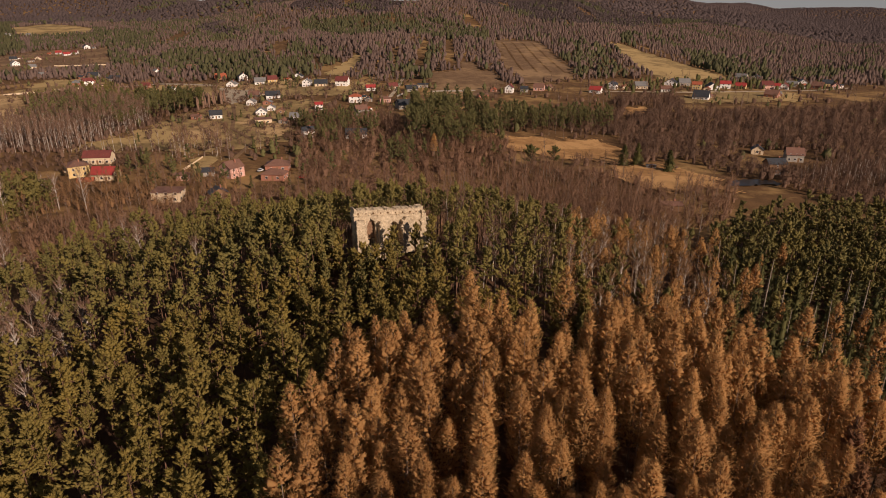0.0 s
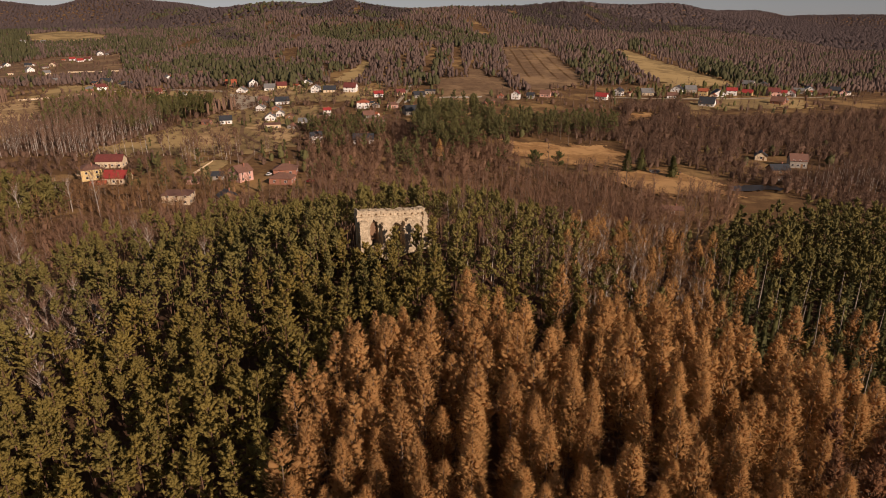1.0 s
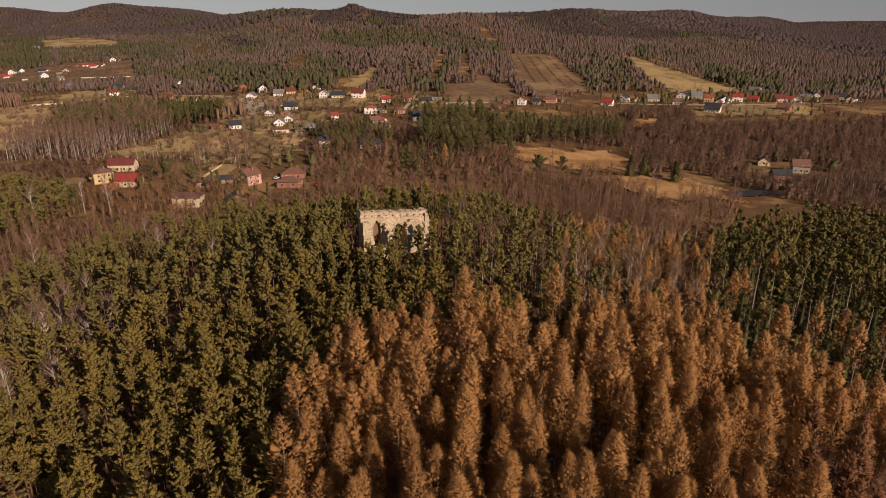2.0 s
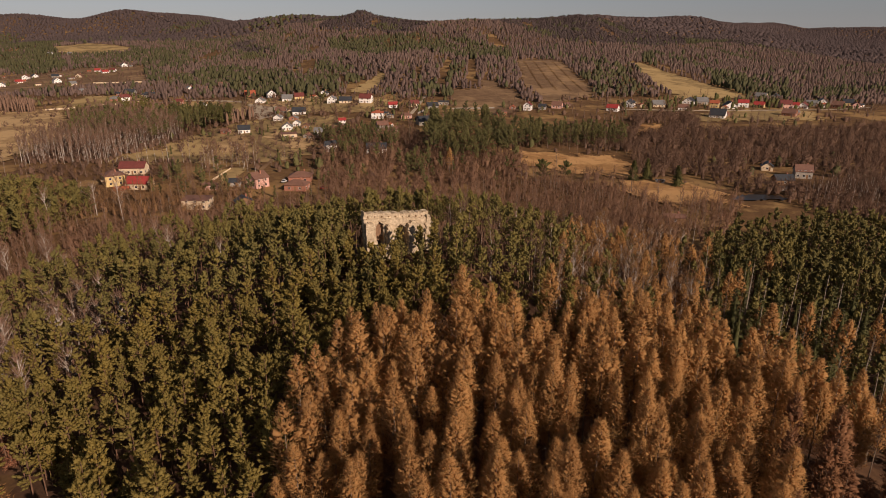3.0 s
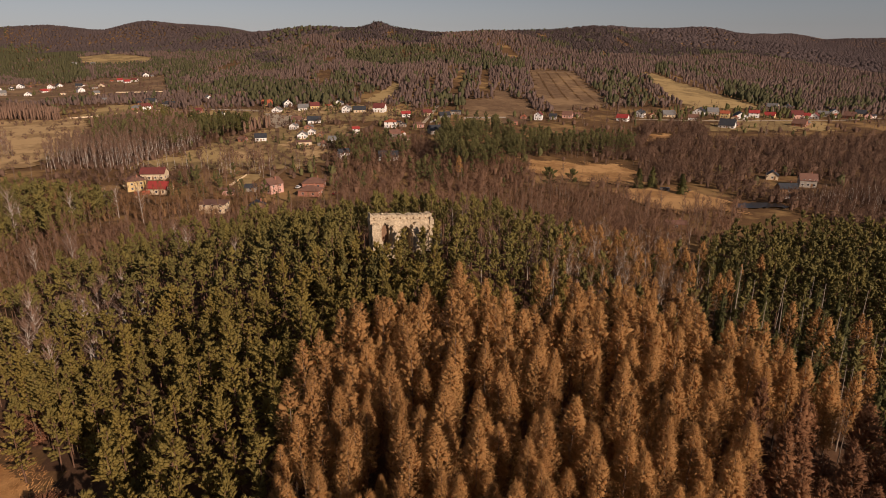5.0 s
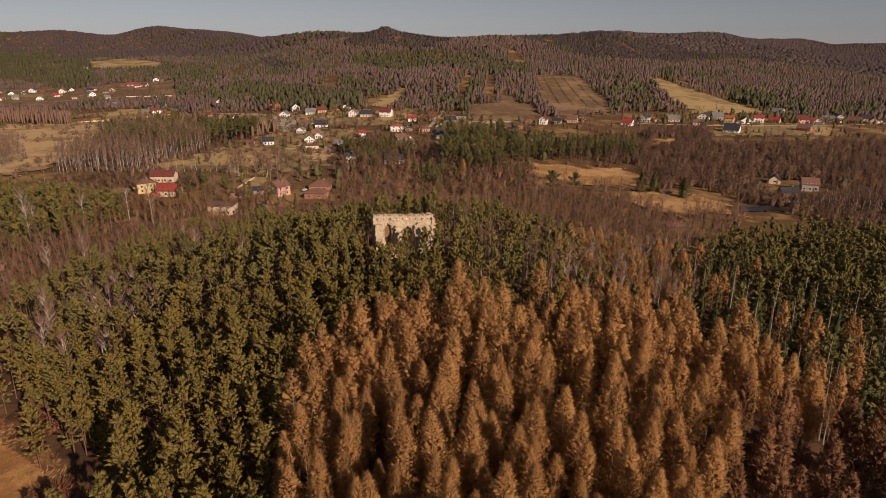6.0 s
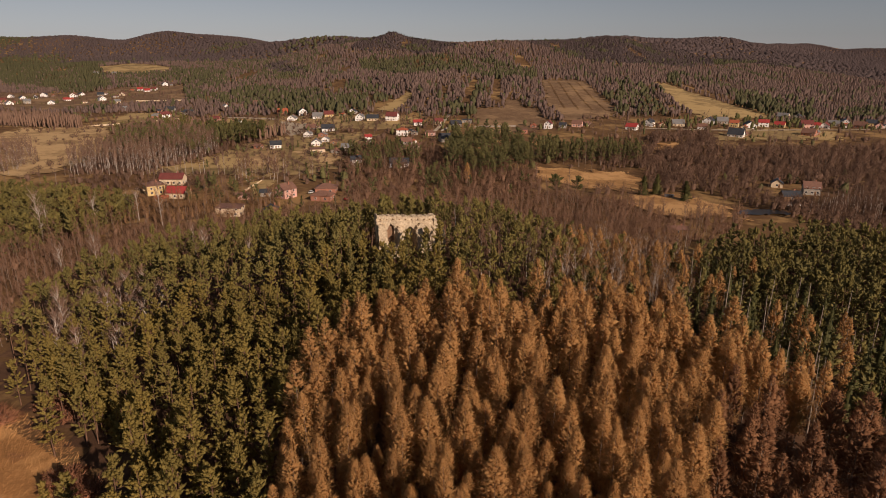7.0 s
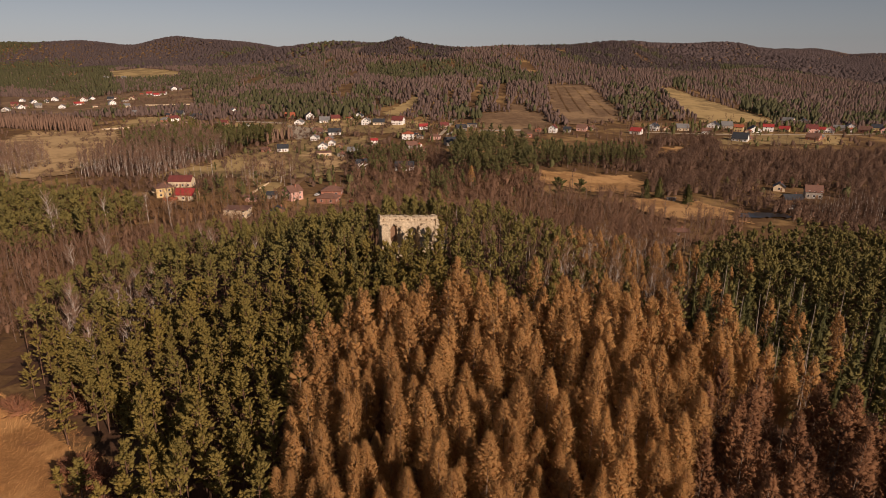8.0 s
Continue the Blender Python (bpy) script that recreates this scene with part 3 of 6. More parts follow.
def canopy(rng, h=7.5, w=7.2):
    """A few crowns of a distant wood grown together into one low dome."""
    n = 6
    a = np.arange(n) * 2.4 + rng.uniform(0, 1, n)
    base = np.stack([np.cos(a) * w * 0.6, np.sin(a) * w * 0.6, h * rng.uniform(0.3, 0.7, n)], -1)
    out = np.stack([np.cos(a), np.sin(a), 0 * a + 0.6], -1)
    fringe = blades(rng, base, out * 0.5 + np.array([0, 0, 0.8]), rng.uniform(2, 4, n), rng.uniform(1.5, 3, n), out, 0.3, 0.4, 0.3)
    return blades(rng, np.zeros((1, 3)), np.array([[0, 0, 1.0]]), [h * 0.6], [0.3]), merge(shell(rng, [(0, w), (h * 0.6, w * 0.6), (h, 0)], 4, 0.35, 0.6), fringe)


def strewn(rng, poly, gap, jitter=0.42, off=()):
    """Places over a polygon of the plan, about one gap apart, clear of the fields and of the given polygons."""
    p = np.asarray(poly, float)
    lo, hi = p.min(0), p.max(0)
    gx, gy = np.meshgrid(np.arange(lo[0], hi[0], gap), np.arange(lo[1], hi[1], gap))
    gx[1::2] += gap / 2
    q = np.stack([gx.ravel(), gy.ravel()], -1)
    q = q + rng.uniform(-jitter, jitter, q.shape) * gap
    ok = inside(p, q[:, 0], q[:, 1])
    for c in (*clear, *off):
        ok &= ~inside(c, q[:, 0], q[:, 1])
    return q[ok]


def wood(name, label, category, kinds, mats, places, size=(0.8, 1.2), seed=1, sink=0.3, grow=0.0):
    """Many trees of one kind in one mesh."""
    rng = np.random.default_rng(seed)
    n = len(places)
    pick = rng.integers(0, len(kinds), n)
    vs, fs, sl, ti, start = [], [], [], [], 0
    for k, (trunk, crown) in enumerate(kinds):
        w = places[pick == k]
        if not len(w):
            continue
        v, f = merge(trunk, crown)
        slot = np.r_[np.zeros(len(trunk[1]), int), np.ones(len(crown[1]), int)]
        a, s = rng.uniform(0, 6.28, len(w)), rng.uniform(*size, len(w))
        s = s * (1 + grow * np.sin(w[:, 0] / 33 + 1) * np.sin(w[:, 1] / 47))
        sx = s * rng.uniform(0.85, 1.15, len(w))
        ca, sa = np.cos(a)[:, None], np.sin(a)[:, None]
        x = (v[:, 0] * ca - v[:, 1] * sa) * sx[:, None] + w[:, :1]
        y = (v[:, 0] * sa + v[:, 1] * ca) * sx[:, None] + w[:, 1:]
        z = v[:, 2] * s[:, None] + (land(w[:, 0], w[:, 1]) - sink)[:, None]
        up = np.broadcast_to(v[:, 5], x.shape)
        vs.append(np.stack([x, y, z, v[:, 3] * ca - v[:, 4] * sa, v[:, 3] * sa + v[:, 4] * ca, up], -1).reshape(-1, 6).astype(np.float32))
        fs.append((f[None] + (np.arange(len(w)) * len(v))[:, None, None]).reshape(-1, 3) + start)
        sl.append(np.tile(slot, len(w)))
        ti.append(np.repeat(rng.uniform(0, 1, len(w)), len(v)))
        start += len(v) * len(w)
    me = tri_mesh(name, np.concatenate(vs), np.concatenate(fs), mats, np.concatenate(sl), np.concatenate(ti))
    return tagged(new(name, me), label, category, kind="stuff")


def tree(name, label, category, shape, mats, group=""):
    """One tree as a thing of its own, with its stem and crown as parts."""
    trunk, crown = shape
    top = new(name)
    part_mesh("trunk", tri_mesh("trunk", *trunk, [mats[0]], smooth=False), top)
    part_mesh("crown", tri_mesh("crown", *crown, [mats[1]]), top)
    return tagged(top, label, category, group)


def stand(patterns, places, rng, size=(0.85, 1.12)):
    """Copies of the pattern trees at the places; the patterns themselves take the first ones."""
    for i, (x, y) in enumerate(places):
        s = rng.uniform(*size)
        m = Matrix.LocRotScale((x, y, float(land(x, y)) - 0.2), Euler((rng.normal(0, 0.02), rng.normal(0, 0.02), rng.uniform(0, 6.28))), (s * rng.uniform(0.9, 1.1), s * rng.uniform(0.9, 1.1), s))
        if i < len(patterns):
            patterns[i].matrix_basis = m
        else:
            copy_thing(patterns[i % len(patterns)], m)



# ---- houses ----
WORD = {WHITE: "white rendered", CREAM: "cream rendered", YELLOW: "yellow rendered", PINK: "pink rendered", GREY: "grey rendered", BRICK: "brick", PLANK: "brown timber",
        R_RED: "bright red sheet", R_MAROON: "maroon tiled", R_BROWN: "brown tiled", R_ORANGE: "orange tiled", R_GREY: "grey sheet", R_DARK: "dark sheet"}
garden = []


def window(parent, w, h, m):
    """A framed pane on a wall; m stands at its middle, with its outside along -y."""
    bm = bmesh.new()
    t = 0.09
    for x0, x1, z0, z1 in ((-w / 2, w / 2, h / 2 - t, h / 2), (-w / 2, w / 2, -h / 2, -h / 2 + t), (-w / 2, -w / 2 + t, -h / 2 + t, h / 2 - t), (w / 2 - t, w / 2, -h / 2 + t, h / 2 - t)):
        box(bm, x0, x1, -0.06, 0.02, z0, z1)
    win = part("window", bm, FRAME, parent)
    win.matrix_basis = m
    bm = bmesh.new()
    box(bm, -w / 2 + t, w / 2 - t, -0.02, 0.01, -h / 2 + t, h / 2 - t)
    part("pane", bm, GLASS, win, "dark glass pane")
    return win


def house(x, y, turn, w, d, eave, rise, wall, roof, kind="side", name="house", label="", windows=2):
    """A house w wide and d deep: gable shows its gable end to the front, side its eaves, hip and flat say themselves."""
    if y > 400:
        k = 0.8 if y > 800 else 0.93
        w, d, rise = w * k, d * k, rise * k
    top = tagged(new(name), label or f"{WORD[wall]} village house with {WORD[roof]} roof", name.replace("_", " "), "village houses" if name == "house" else "")
    z = float(min(land(x + a, y + b) for a in (-w / 2, w / 2) for b in (-d / 2, d / 2)))
    over, t = 0.45, 0.22
    bm = bmesh.new()
    if kind == "gable":
        prism(bm, [(-w / 2, -1.5), (w / 2, -1.5), (w / 2, eave), (0, eave + rise), (-w / 2, eave)], -d / 2, d / 2, "y")
    elif kind == "side":
        prism(bm, [(-d / 2, -1.5), (d / 2, -1.5), (d / 2, eave), (0, eave + rise), (-d / 2, eave)], -w / 2, w / 2, "x")
    else:
        box(bm, -w / 2, w / 2, -d / 2, d / 2, -1.5, eave)
    part("wall", bm, wall, top)
    bm = bmesh.new()
    if kind in ("gable", "side"):
        half, axis, run = (w / 2, "y", d / 2) if kind == "gable" else (d / 2, "x", w / 2)
        drop = rise * over / half
        for s in (-1, 1):
            lo = [(s * (half + over), eave - drop + 0.03), (0, eave + rise + 0.03), (0, eave + rise + t), (s * (half + over), eave - drop + t)]
            prism(bm, lo if s > 0 else lo[::-1], -run - over, run + over, axis)
    elif kind == "hip":
        a, b, e = w / 2 + over, d / 2 + over, max(0.4, (w - d) / 2)
        vs = [bm.verts.new(v) for v in ((-a, -b, eave), (a, -b, eave), (a, b, eave), (-a, b, eave), (-a, -b, eave + 0.15), (a, -b, eave + 0.15), (a, b, eave + 0.15), (-a, b, eave + 0.15), (-e, 0, eave + rise), (e, 0, eave + rise))]
        for f in ((3, 2, 1, 0), (0, 1, 5, 4), (1, 2, 6, 5), (2, 3, 7, 6), (3, 0, 4, 7), (4, 5, 9, 8), (5, 6, 9), (6, 7, 8, 9), (7, 4, 8)):
            bm.faces.new([vs[i] for i in f])
    else:
        prism(bm, [(-d / 2 - over, eave + 0.01), (d / 2 + over, eave + rise), (d / 2 + over, eave + rise + t), (-d / 2 - over, eave + 0.01 + t)], -w / 2 - over, w / 2 + over, "x")
    part("roof", bm, roof, top)
    if kind != "flat":
        bm = bmesh.new()
        cx, cy = (w * 0.18, d * 0.12) if kind != "side" else (w * 0.22, d * 0.1)
        box(bm, cx - 0.3, cx + 0.3, cy - 0.3, cy + 0.3, eave + 0.3, eave + rise + 0.75)
        box(bm, cx - 0.37, cx + 0.37, cy - 0.37, cy + 0.37, eave + rise + 0.75, eave + rise + 0.87)
        part("chimney", bm, BRICK, top)
    rows = [1.5] + ([4.1] if eave > 4 else [])
    for zz in rows:
        for k in range(windows):
            xx = (k + 0.5) / windows * w - w / 2
            window(top, 1.3, 1.25, pose(xx + (0.45 if zz > 2 else 0), -d / 2, zz))
        for k in range(2):
            window(top, 1.2, 1.25, pose(w / 2, (k - 0.5) * d * 0.5, zz, 0, 0, 90))
    if kind == "gable" and rise > 2.5:
        window(top, 1.2, 1.1, pose(0, -d / 2, eave + rise * 0.32))
    bm = bmesh.new()
    box(bm, -0.5, 0.5, -0.05, 0.03, -0.2, 2.05)
    door = part("door", bm, PLANK, top, "brown wooden door")
    door.matrix_basis = pose(w * 0.02 if windows % 2 == 0 else w * 0.2, -d / 2, 0.2)
    top.matrix_basis = pose(x, y, z + 0.15, 0, 0, turn)
    c, s = math.cos(radians(turn)), math.sin(radians(turn))
    r0, r1 = w / 2 + 1.2, d / 2 + 1.2
    garden.append([(x + a * c - b * s, y + a * s + b * c) for a, b in ((-r0, -r1 - 3), (r0, -r1 - 3), (r0, r1), (-r0, r1))])
    return top


def balcony(top, w, d, z):
    """A balcony on the front: slab, posts and rail."""
    bm = bmesh.new()
    box(bm, -w / 2, w / 2, -d / 2 - 1.5, -d / 2 - 0.02, z, z + 0.15)
    slab = part("balcony", bm, CREAM, top, "small front balcony")
    bm = bmesh.new()
    for x in np.linspace(-w / 2 + 0.05, w / 2 - 0.05, 9):
        box(bm, x - 0.03, x + 0.03, -d / 2 - 1.48, -d / 2 - 1.42, z + 0.15, z + 1.0)
    box(bm, -w / 2, w / 2, -d / 2 - 1.49, -d / 2 - 1.41, z + 1.0, z + 1.08)
    part("railing", bm, PLANK, slab, "brown wooden railing")


# cottages below the hill
balcony(house(-108, 317, -35, 8.6, 8.8, 5.2, 2.9, PINK, R_BROWN, "gable", label="pink two-storey house with brown roof and balcony"), 4.0, 8.8, 2.7)
house(-131, 311, 14, 6.0, 5.0, 2.6, 1.4, PINK, R_BROWN, "hip", "shed", "small pink outbuilding with a low brown roof", 1)
house(-88, 331, 6, 12.0, 9.0, 3.0, 2.6, BRICK, R_BROWN, "hip", label="brick bungalow with a broad brown hipped roof")
house(-85, 312, -6, 11.5, 8.0, 3.0, 2.4, BRICK, R_BROWN, "hip", label="low brick house with a rusty brown roof")
house(-124, 276, 0, 12.5, 8.0, 4.4, 0.5, CREAM, R_BROWN, "flat", label="cream box-shaped house with a flat brown roof", windows=3)
house(-172, 315, 0, 11.5, 9.0, 3.4, 3.0, CREAM, R_RED, "side", label="cream cottage with a bright red sheet roof", windows=3)
house(-177, 305, 24, 7.0, 4.5, 1.8, 1.3, PLANK, R_ORANGE, "side", "shed", "low shed with an orange-red roof", 1)
balcony(house(-191, 323, -50, 11.0, 10.0, 5.6, 2.2, YELLOW, R_BROWN, "hip", label="yellow two-storey house with a dull brown hipped roof", windows=3), 4.5, 10.0, 2.8)
house(-193, 350, 6, 14.5, 8.0, 4.0, 3.0, CREAM, R_MAROON, "side", label="long cream house with a maroon roof", windows=4)
house(-121, 319, 12, 6.0, 5.0, 2.4, 1.6, GREY, R_DARK, "side", "shed", "dark garden shed behind the pink house", 1)
house(-103, 280, 30, 8.0, 6.0, 2.4, 2.2, PLANK, R_DARK, "gable", "shed", "dark timber shed at the wood's edge", 1)
house(200, 356, -14, 9.0, 7.5, 4.2, 3.2, GREY, R_BROWN, "side", label="grey two-storey farmhouse with a brown roof", windows=3)
house(188, 375, -20, 6.5, 6.5, 2.6, 2.4, CREAM, R_DARK, "gable", "shed", "small pale hut with a dark gabled roof", 1)
house(181, 339, 4, 10.0, 6.0, 2.8, 2.4, PLANK, R_DARK, "side", "barn", "low dark timber barn by the farmhouse", 1)
house(177, 325, 8, 7.5, 2.5, 1.0, 0.3, WHITE, R_GREY, "flat", "shed", "low white-sheeted log store", 1)
house(98, 262, -4, 9.0, 6.0, 2.6, 1.0, PLANK, R_BROWN, "side", "shed", "brown timber shed behind the trees", 1)
house(113, 337, -8, 4.6, 2.0, 1.4, 0.3, WHITE, R_GREY, "flat", "shed", "long white caravan on the meadow", 2)


def car(x, y, turn, paint, label):
    """A parked car: body, cabin, panes and four wheels."""
    top = tagged(new("car"), label, "car")
    bm = bmesh.new()
    prism(bm, [(-2.1, 0.3), (2.1, 0.3), (2.15, 0.7), (1.3, 0.95), (-1.9, 0.98), (-2.15, 0.7)], -0.85, 0.85, "y")
    part("body", bm, paint, top)
    bm = bmesh.new()
    prism(bm, [(-1.7, 0.95), (0.9, 0.93), (0.35, 1.42), (-1.3, 1.45)], -0.72, 0.72, "y")
    part("cabin", bm, GLASS, top, "dark glazed cabin")
    bm = bmesh.new()
    box(bm, -1.32, 0.33, -0.74, 0.74, 1.43, 1.5)
    part("roof", bm, paint, top)
    for wx in (-1.3, 1.3):
        for wy in (-0.8, 0.8):
            v, f = tube(np.array([[0, 0, -0.1], [0, 0, 0.1]]), [0.32, 0.32], 12)
            v = np.concatenate([v[:, :3], [[0, 0, -0.1], [0, 0, 0.1]]])
            f = np.concatenate([f, [(24, (k + 1) % 12, k) for k in range(12)], [(25, 12 + k, 12 + (k + 1) % 12) for k in range(12)]])
            wheel = part_mesh("wheel", tri_mesh("wheel", v, f, [TYRE]), top)
            wheel.matrix_basis = pose(wx, wy, 0.32, 90)
    top.matrix_basis = pose(x, y, float(land(x, y)) + 0.28, 0, 0, turn)
    return top


car(-71, 313, 25, CAR_RED, "small red car parked by the brick house")
car(-96, 327, 70, FRAME, "white car parked in the lane")
house(236, 590, -30, 14.5, 11.0, 3.0, 5.6, WHITE, R_DARK, "side", label="two-storey house with black roof and white base", windows=4)
house(-56, 409, 4, 14.0, 9.0, 3.0, 3.2, WHITE, R_DARK, "side", label="white bungalow with a dark grey roof", windows=4)
house(141, 598, -29, 11.2, 8.2, 3.2, 3.1, WHITE, R_RED, "side")
house(164, 628, -34, 8.5, 8.5, 4.8, 3.0, WHITE, R_DARK, "gable")
house(195, 641, -2, 12.5, 11.5, 2.9, 4.0, CREAM, R_GREY, "side")
house(215, 625, -15, 9.8, 7.1, 3.2, 2.7, WHITE, R_BROWN, "side")
house(234, 667, -28, 12.5, 11.5, 2.9, 4.0, WHITE, R_DARK, "gable")
house(247, 667, -5, 11.6, 10.2, 3.2, 3.9, GREY, R_GREY, "side")
house(253, 647, -27, 9.1, 6.5, 4.8, 2.5, YELLOW, R_ORANGE, "side")
house(269, 649, -5, 12.5, 11.5, 3.2, 4.0, WHITE, R_DARK, "gable")
house(288, 663, -17, 10.6, 7.4, 4.8, 2.8, WHITE, R_RED, "side")
house(306, 667, -33, 10.7, 8.2, 2.9, 3.1, YELLOW, R_RED, "side")
house(339, 740, -41, 12.5, 10.5, 4.8, 4.0, CREAM, R_GREY, "side")
house(359, 749, -33, 9.4, 9.1, 4.8, 3.2, GREY, R_DARK, "gable")
house(335, 672, -9, 12.1, 10.8, 4.8, 4.0, PINK, R_MAROON, "side")
house(349, 681, -28, 9.3, 6.7, 3.2, 2.6, WHITE, R_RED, "side")
house(359, 683, -34, 10.6, 10.8, 2.9, 3.7, WHITE, R_MAROON, "gable")
house(381, 710, -28, 11.1, 7.7, 3.2, 3.0, GREY, R_GREY, "side")
house(402, 728, -18, 10.7, 11.5, 2.9, 3.7, WHITE, R_GREY, "gable")
house(403, 698, -41, 11.7, 10.7, 3.2, 4.0, BRICK, R_BROWN, "side")
house(425, 719, -22, 10.8, 9.7, 3.2, 3.7, YELLOW, R_DARK, "side")
house(423, 700, -18, 7.9, 8.5, 3.2, 2.8, PINK, R_BROWN, "gable")
house(311, 611, -38, 12.5, 11.0, 3.2, 4.0, BRICK, R_BROWN, "side")
house(61, 595, -16, 7.9, 7.8, 4.8, 2.8, WHITE, R_MAROON, "gable")
house(90, 607, -18, 10.2, 8.4, 3.2, 3.2, PINK, R_BROWN, "side")
house(75, 598, -14, 7.0, 6.3, 2.9, 2.4, GREY, R_DARK, "side")
house(-66, 591, 16, 9.0, 6.1, 3.2, 2.3, WHITE, R_RED, "side")
house(-47, 604, 26, 9.1, 7.7, 2.9, 3.0, CREAM, R_MAROON, "side")
house(-48, 538, -2, 9.1, 6.9, 2.9, 2.2, PINK, R_BROWN, "hip")
house(-73, 536, 5, 10.9, 9.4, 4.8, 2.2, WHITE, R_ORANGE, "hip")
house(-95, 615, -9, 12.4, 10.5, 4.8, 4.0, WHITE, R_MAROON, "side")
house(-115, 613, 9, 12.5, 9.0, 2.9, 3.4, CREAM, R_DARK, "side")
house(-129, 617, -2, 8.4, 9.6, 4.8, 2.9, WHITE, R_GREY, "gable")
house(-149, 672, -1, 9.2, 8.9, 3.2, 3.1, WHITE, R_DARK, "gable")
house(-174, 664, 18, 10.2, 9.3, 3.2, 3.6, YELLOW, R_MAROON, "side")
house(-184, 655, 13, 11.3, 10.3, 2.9, 4.0, WHITE, R_GREY, "side")
house(-210, 684, 28, 9.5, 9.3, 4.8, 3.3, WHITE, R_DARK, "gable")
house(-210, 647, -2, 9.6, 9.7, 3.2, 3.3, WHITE, R_GREY, "gable")
house(-238, 700, 11, 12.5, 10.8, 2.9, 4.0, BRICK, R_ORANGE, "side")
house(-148, 562, 17, 12.5, 9.3, 3.2, 3.5, WHITE, R_DARK, "side")
house(-168, 575, 4, 10.0, 8.3, 2.9, 3.1, GREY, R_BROWN, "side")
house(-159, 534, -3, 7.0, 7.6, 3.2, 2.4, WHITE, R_GREY, "gable")
house(-139, 490, 13, 8.6, 9.9, 2.9, 3.0, WHITE, R_GREY, "gable")
house(-135, 504, 5, 6.2, 6.0, 2.9, 2.2, WHITE, R_GREY, "gable")
house(-129, 458, 18, 12.2, 7.1, 3.2, 0.5, CREAM, R_BROWN, "flat")
house(-108, 468, 3, 8.2, 6.4, 3.2, 2.4, WHITE, R_GREY, "side")
house(-88, 412, 32, 8.0, 5.5, 4.8, 2.1, WHITE, R_DARK, "side")
house(-97, 502, 15, 6.1, 4.2, 4.8, 1.6, WHITE, R_RED, "side")
house(-62, 484, 21, 9.2, 7.6, 4.8, 2.9, GREY, R_BROWN, "side")
house(-52, 473, 3, 6.5, 4.5, 3.2, 1.7, CREAM, R_BROWN, "side")
house(-29, 594, 21, 10.9, 7.9, 2.9, 3.1, GREY, R_DARK, "side")
house(-19, 614, -4, 10.3, 6.0, 3.2, 0.5, GREY, R_DARK, "flat")
house(-31, 511, 22, 12.5, 10.5, 3.2, 4.0, GREY, R_DARK, "side")
house(35, 565, 12, 9.5, 5.5, 3.2, 0.5, BRICK, R_BROWN, "flat")
house(-345, 788, 37, 9.9, 11.5, 3.2, 3.4, WHITE, R_GREY, "gable")
house(-317, 778, 42, 9.7, 8.7, 2.9, 3.3, CREAM, R_BROWN, "side")
house(-304, 794, 11, 11.2, 9.9, 4.8, 3.8, YELLOW, R_BROWN, "side")
house(-269, 593, 32, 12.5, 7.6, 3.2, 0.5, WHITE, R_GREY, "flat")
house(-258, 622, 34, 10.0, 11.5, 3.2, 3.5, WHITE, R_GREY, "gable")
house(-304, 665, 5, 8.4, 7.1, 2.9, 2.7, BRICK, R_MAROON, "side")
house(-171, 481, 18, 9.5, 8.0, 3.2, 3.1, WHITE, R_DARK, "side")
house(-839, 1032, 26, 10.7, 11.5, 2.9, 3.7, WHITE, R_GREY, "gable")
house(-766, 923, 24, 12.5, 9.6, 4.8, 3.7, BRICK, R_MAROON, "side")
house(-736, 897, 52, 12.5, 11.5, 3.2, 4.0, WHITE, R_GREY, "gable")
house(-789, 995, 55, 12.5, 11.5, 2.9, 4.0, WHITE, R_DARK, "gable")
house(-725, 921, 43, 12.5, 9.4, 4.8, 3.6, GREY, R_GREY, "side")
house(-787, 1023, 38, 9.4, 10.4, 2.9, 3.2, WHITE, R_DARK, "gable")
house(-791, 1051, 20, 12.5, 11.5, 4.8, 4.0, WHITE, R_DARK, "gable")
house(-683, 920, 20, 12.5, 11.5, 3.2, 4.0, WHITE, R_GREY, "gable")
house(-693, 970, 52, 12.5, 9.2, 2.9, 3.5, WHITE, R_RED, "side")
house(-715, 1021, 16, 12.1, 11.5, 4.8, 4.0, WHITE, R_BROWN, "gable")
house(-717, 1045, 55, 12.5, 11.5, 3.2, 4.0, WHITE, R_DARK, "gable")
house(-627, 917, 22, 10.8, 6.3, 3.2, 0.5, CREAM, R_BROWN, "flat")
house(-675, 1035, 28, 12.5, 11.5, 2.9, 4.0, GREY, R_DARK, "side")
house(-617, 947, 50, 12.5, 11.5, 4.8, 4.0, WHITE, R_GREY, "gable")
house(-627, 1000, 54, 12.5, 7.6, 3.2, 0.5, GREY, R_BROWN, "flat")
house(-632, 1031, 12, 12.5, 11.5, 2.9, 4.0, CREAM, R_BROWN, "gable")
house(-560, 894, 51, 11.2, 9.3, 3.2, 3.5, CREAM, R_GREY, "side")
house(-544, 835, 29, 12.5, 7.6, 3.2, 0.5, CREAM, R_GREY, "flat")
house(-488, 799, 48, 11.5, 8.2, 2.9, 3.1, GREY, R_GREY, "side")
house(-643, 1106, 22, 11.4, 9.6, 3.2, 3.7, WHITE, R_RED, "side")
house(-620, 1087, 50, 12.5, 9.7, 2.9, 3.7, WHITE, R_RED, "side")
house(-615, 1104, 7, 12.5, 11.2, 3.2, 4.0, WHITE, R_MAROON, "side")
house(-634, 1179, 41, 12.5, 11.5, 4.8, 4.0, WHITE, R_DARK, "gable")
house(-411, 768, 9, 12.5, 10.5, 2.9, 4.0, GREY, R_DARK, "side")
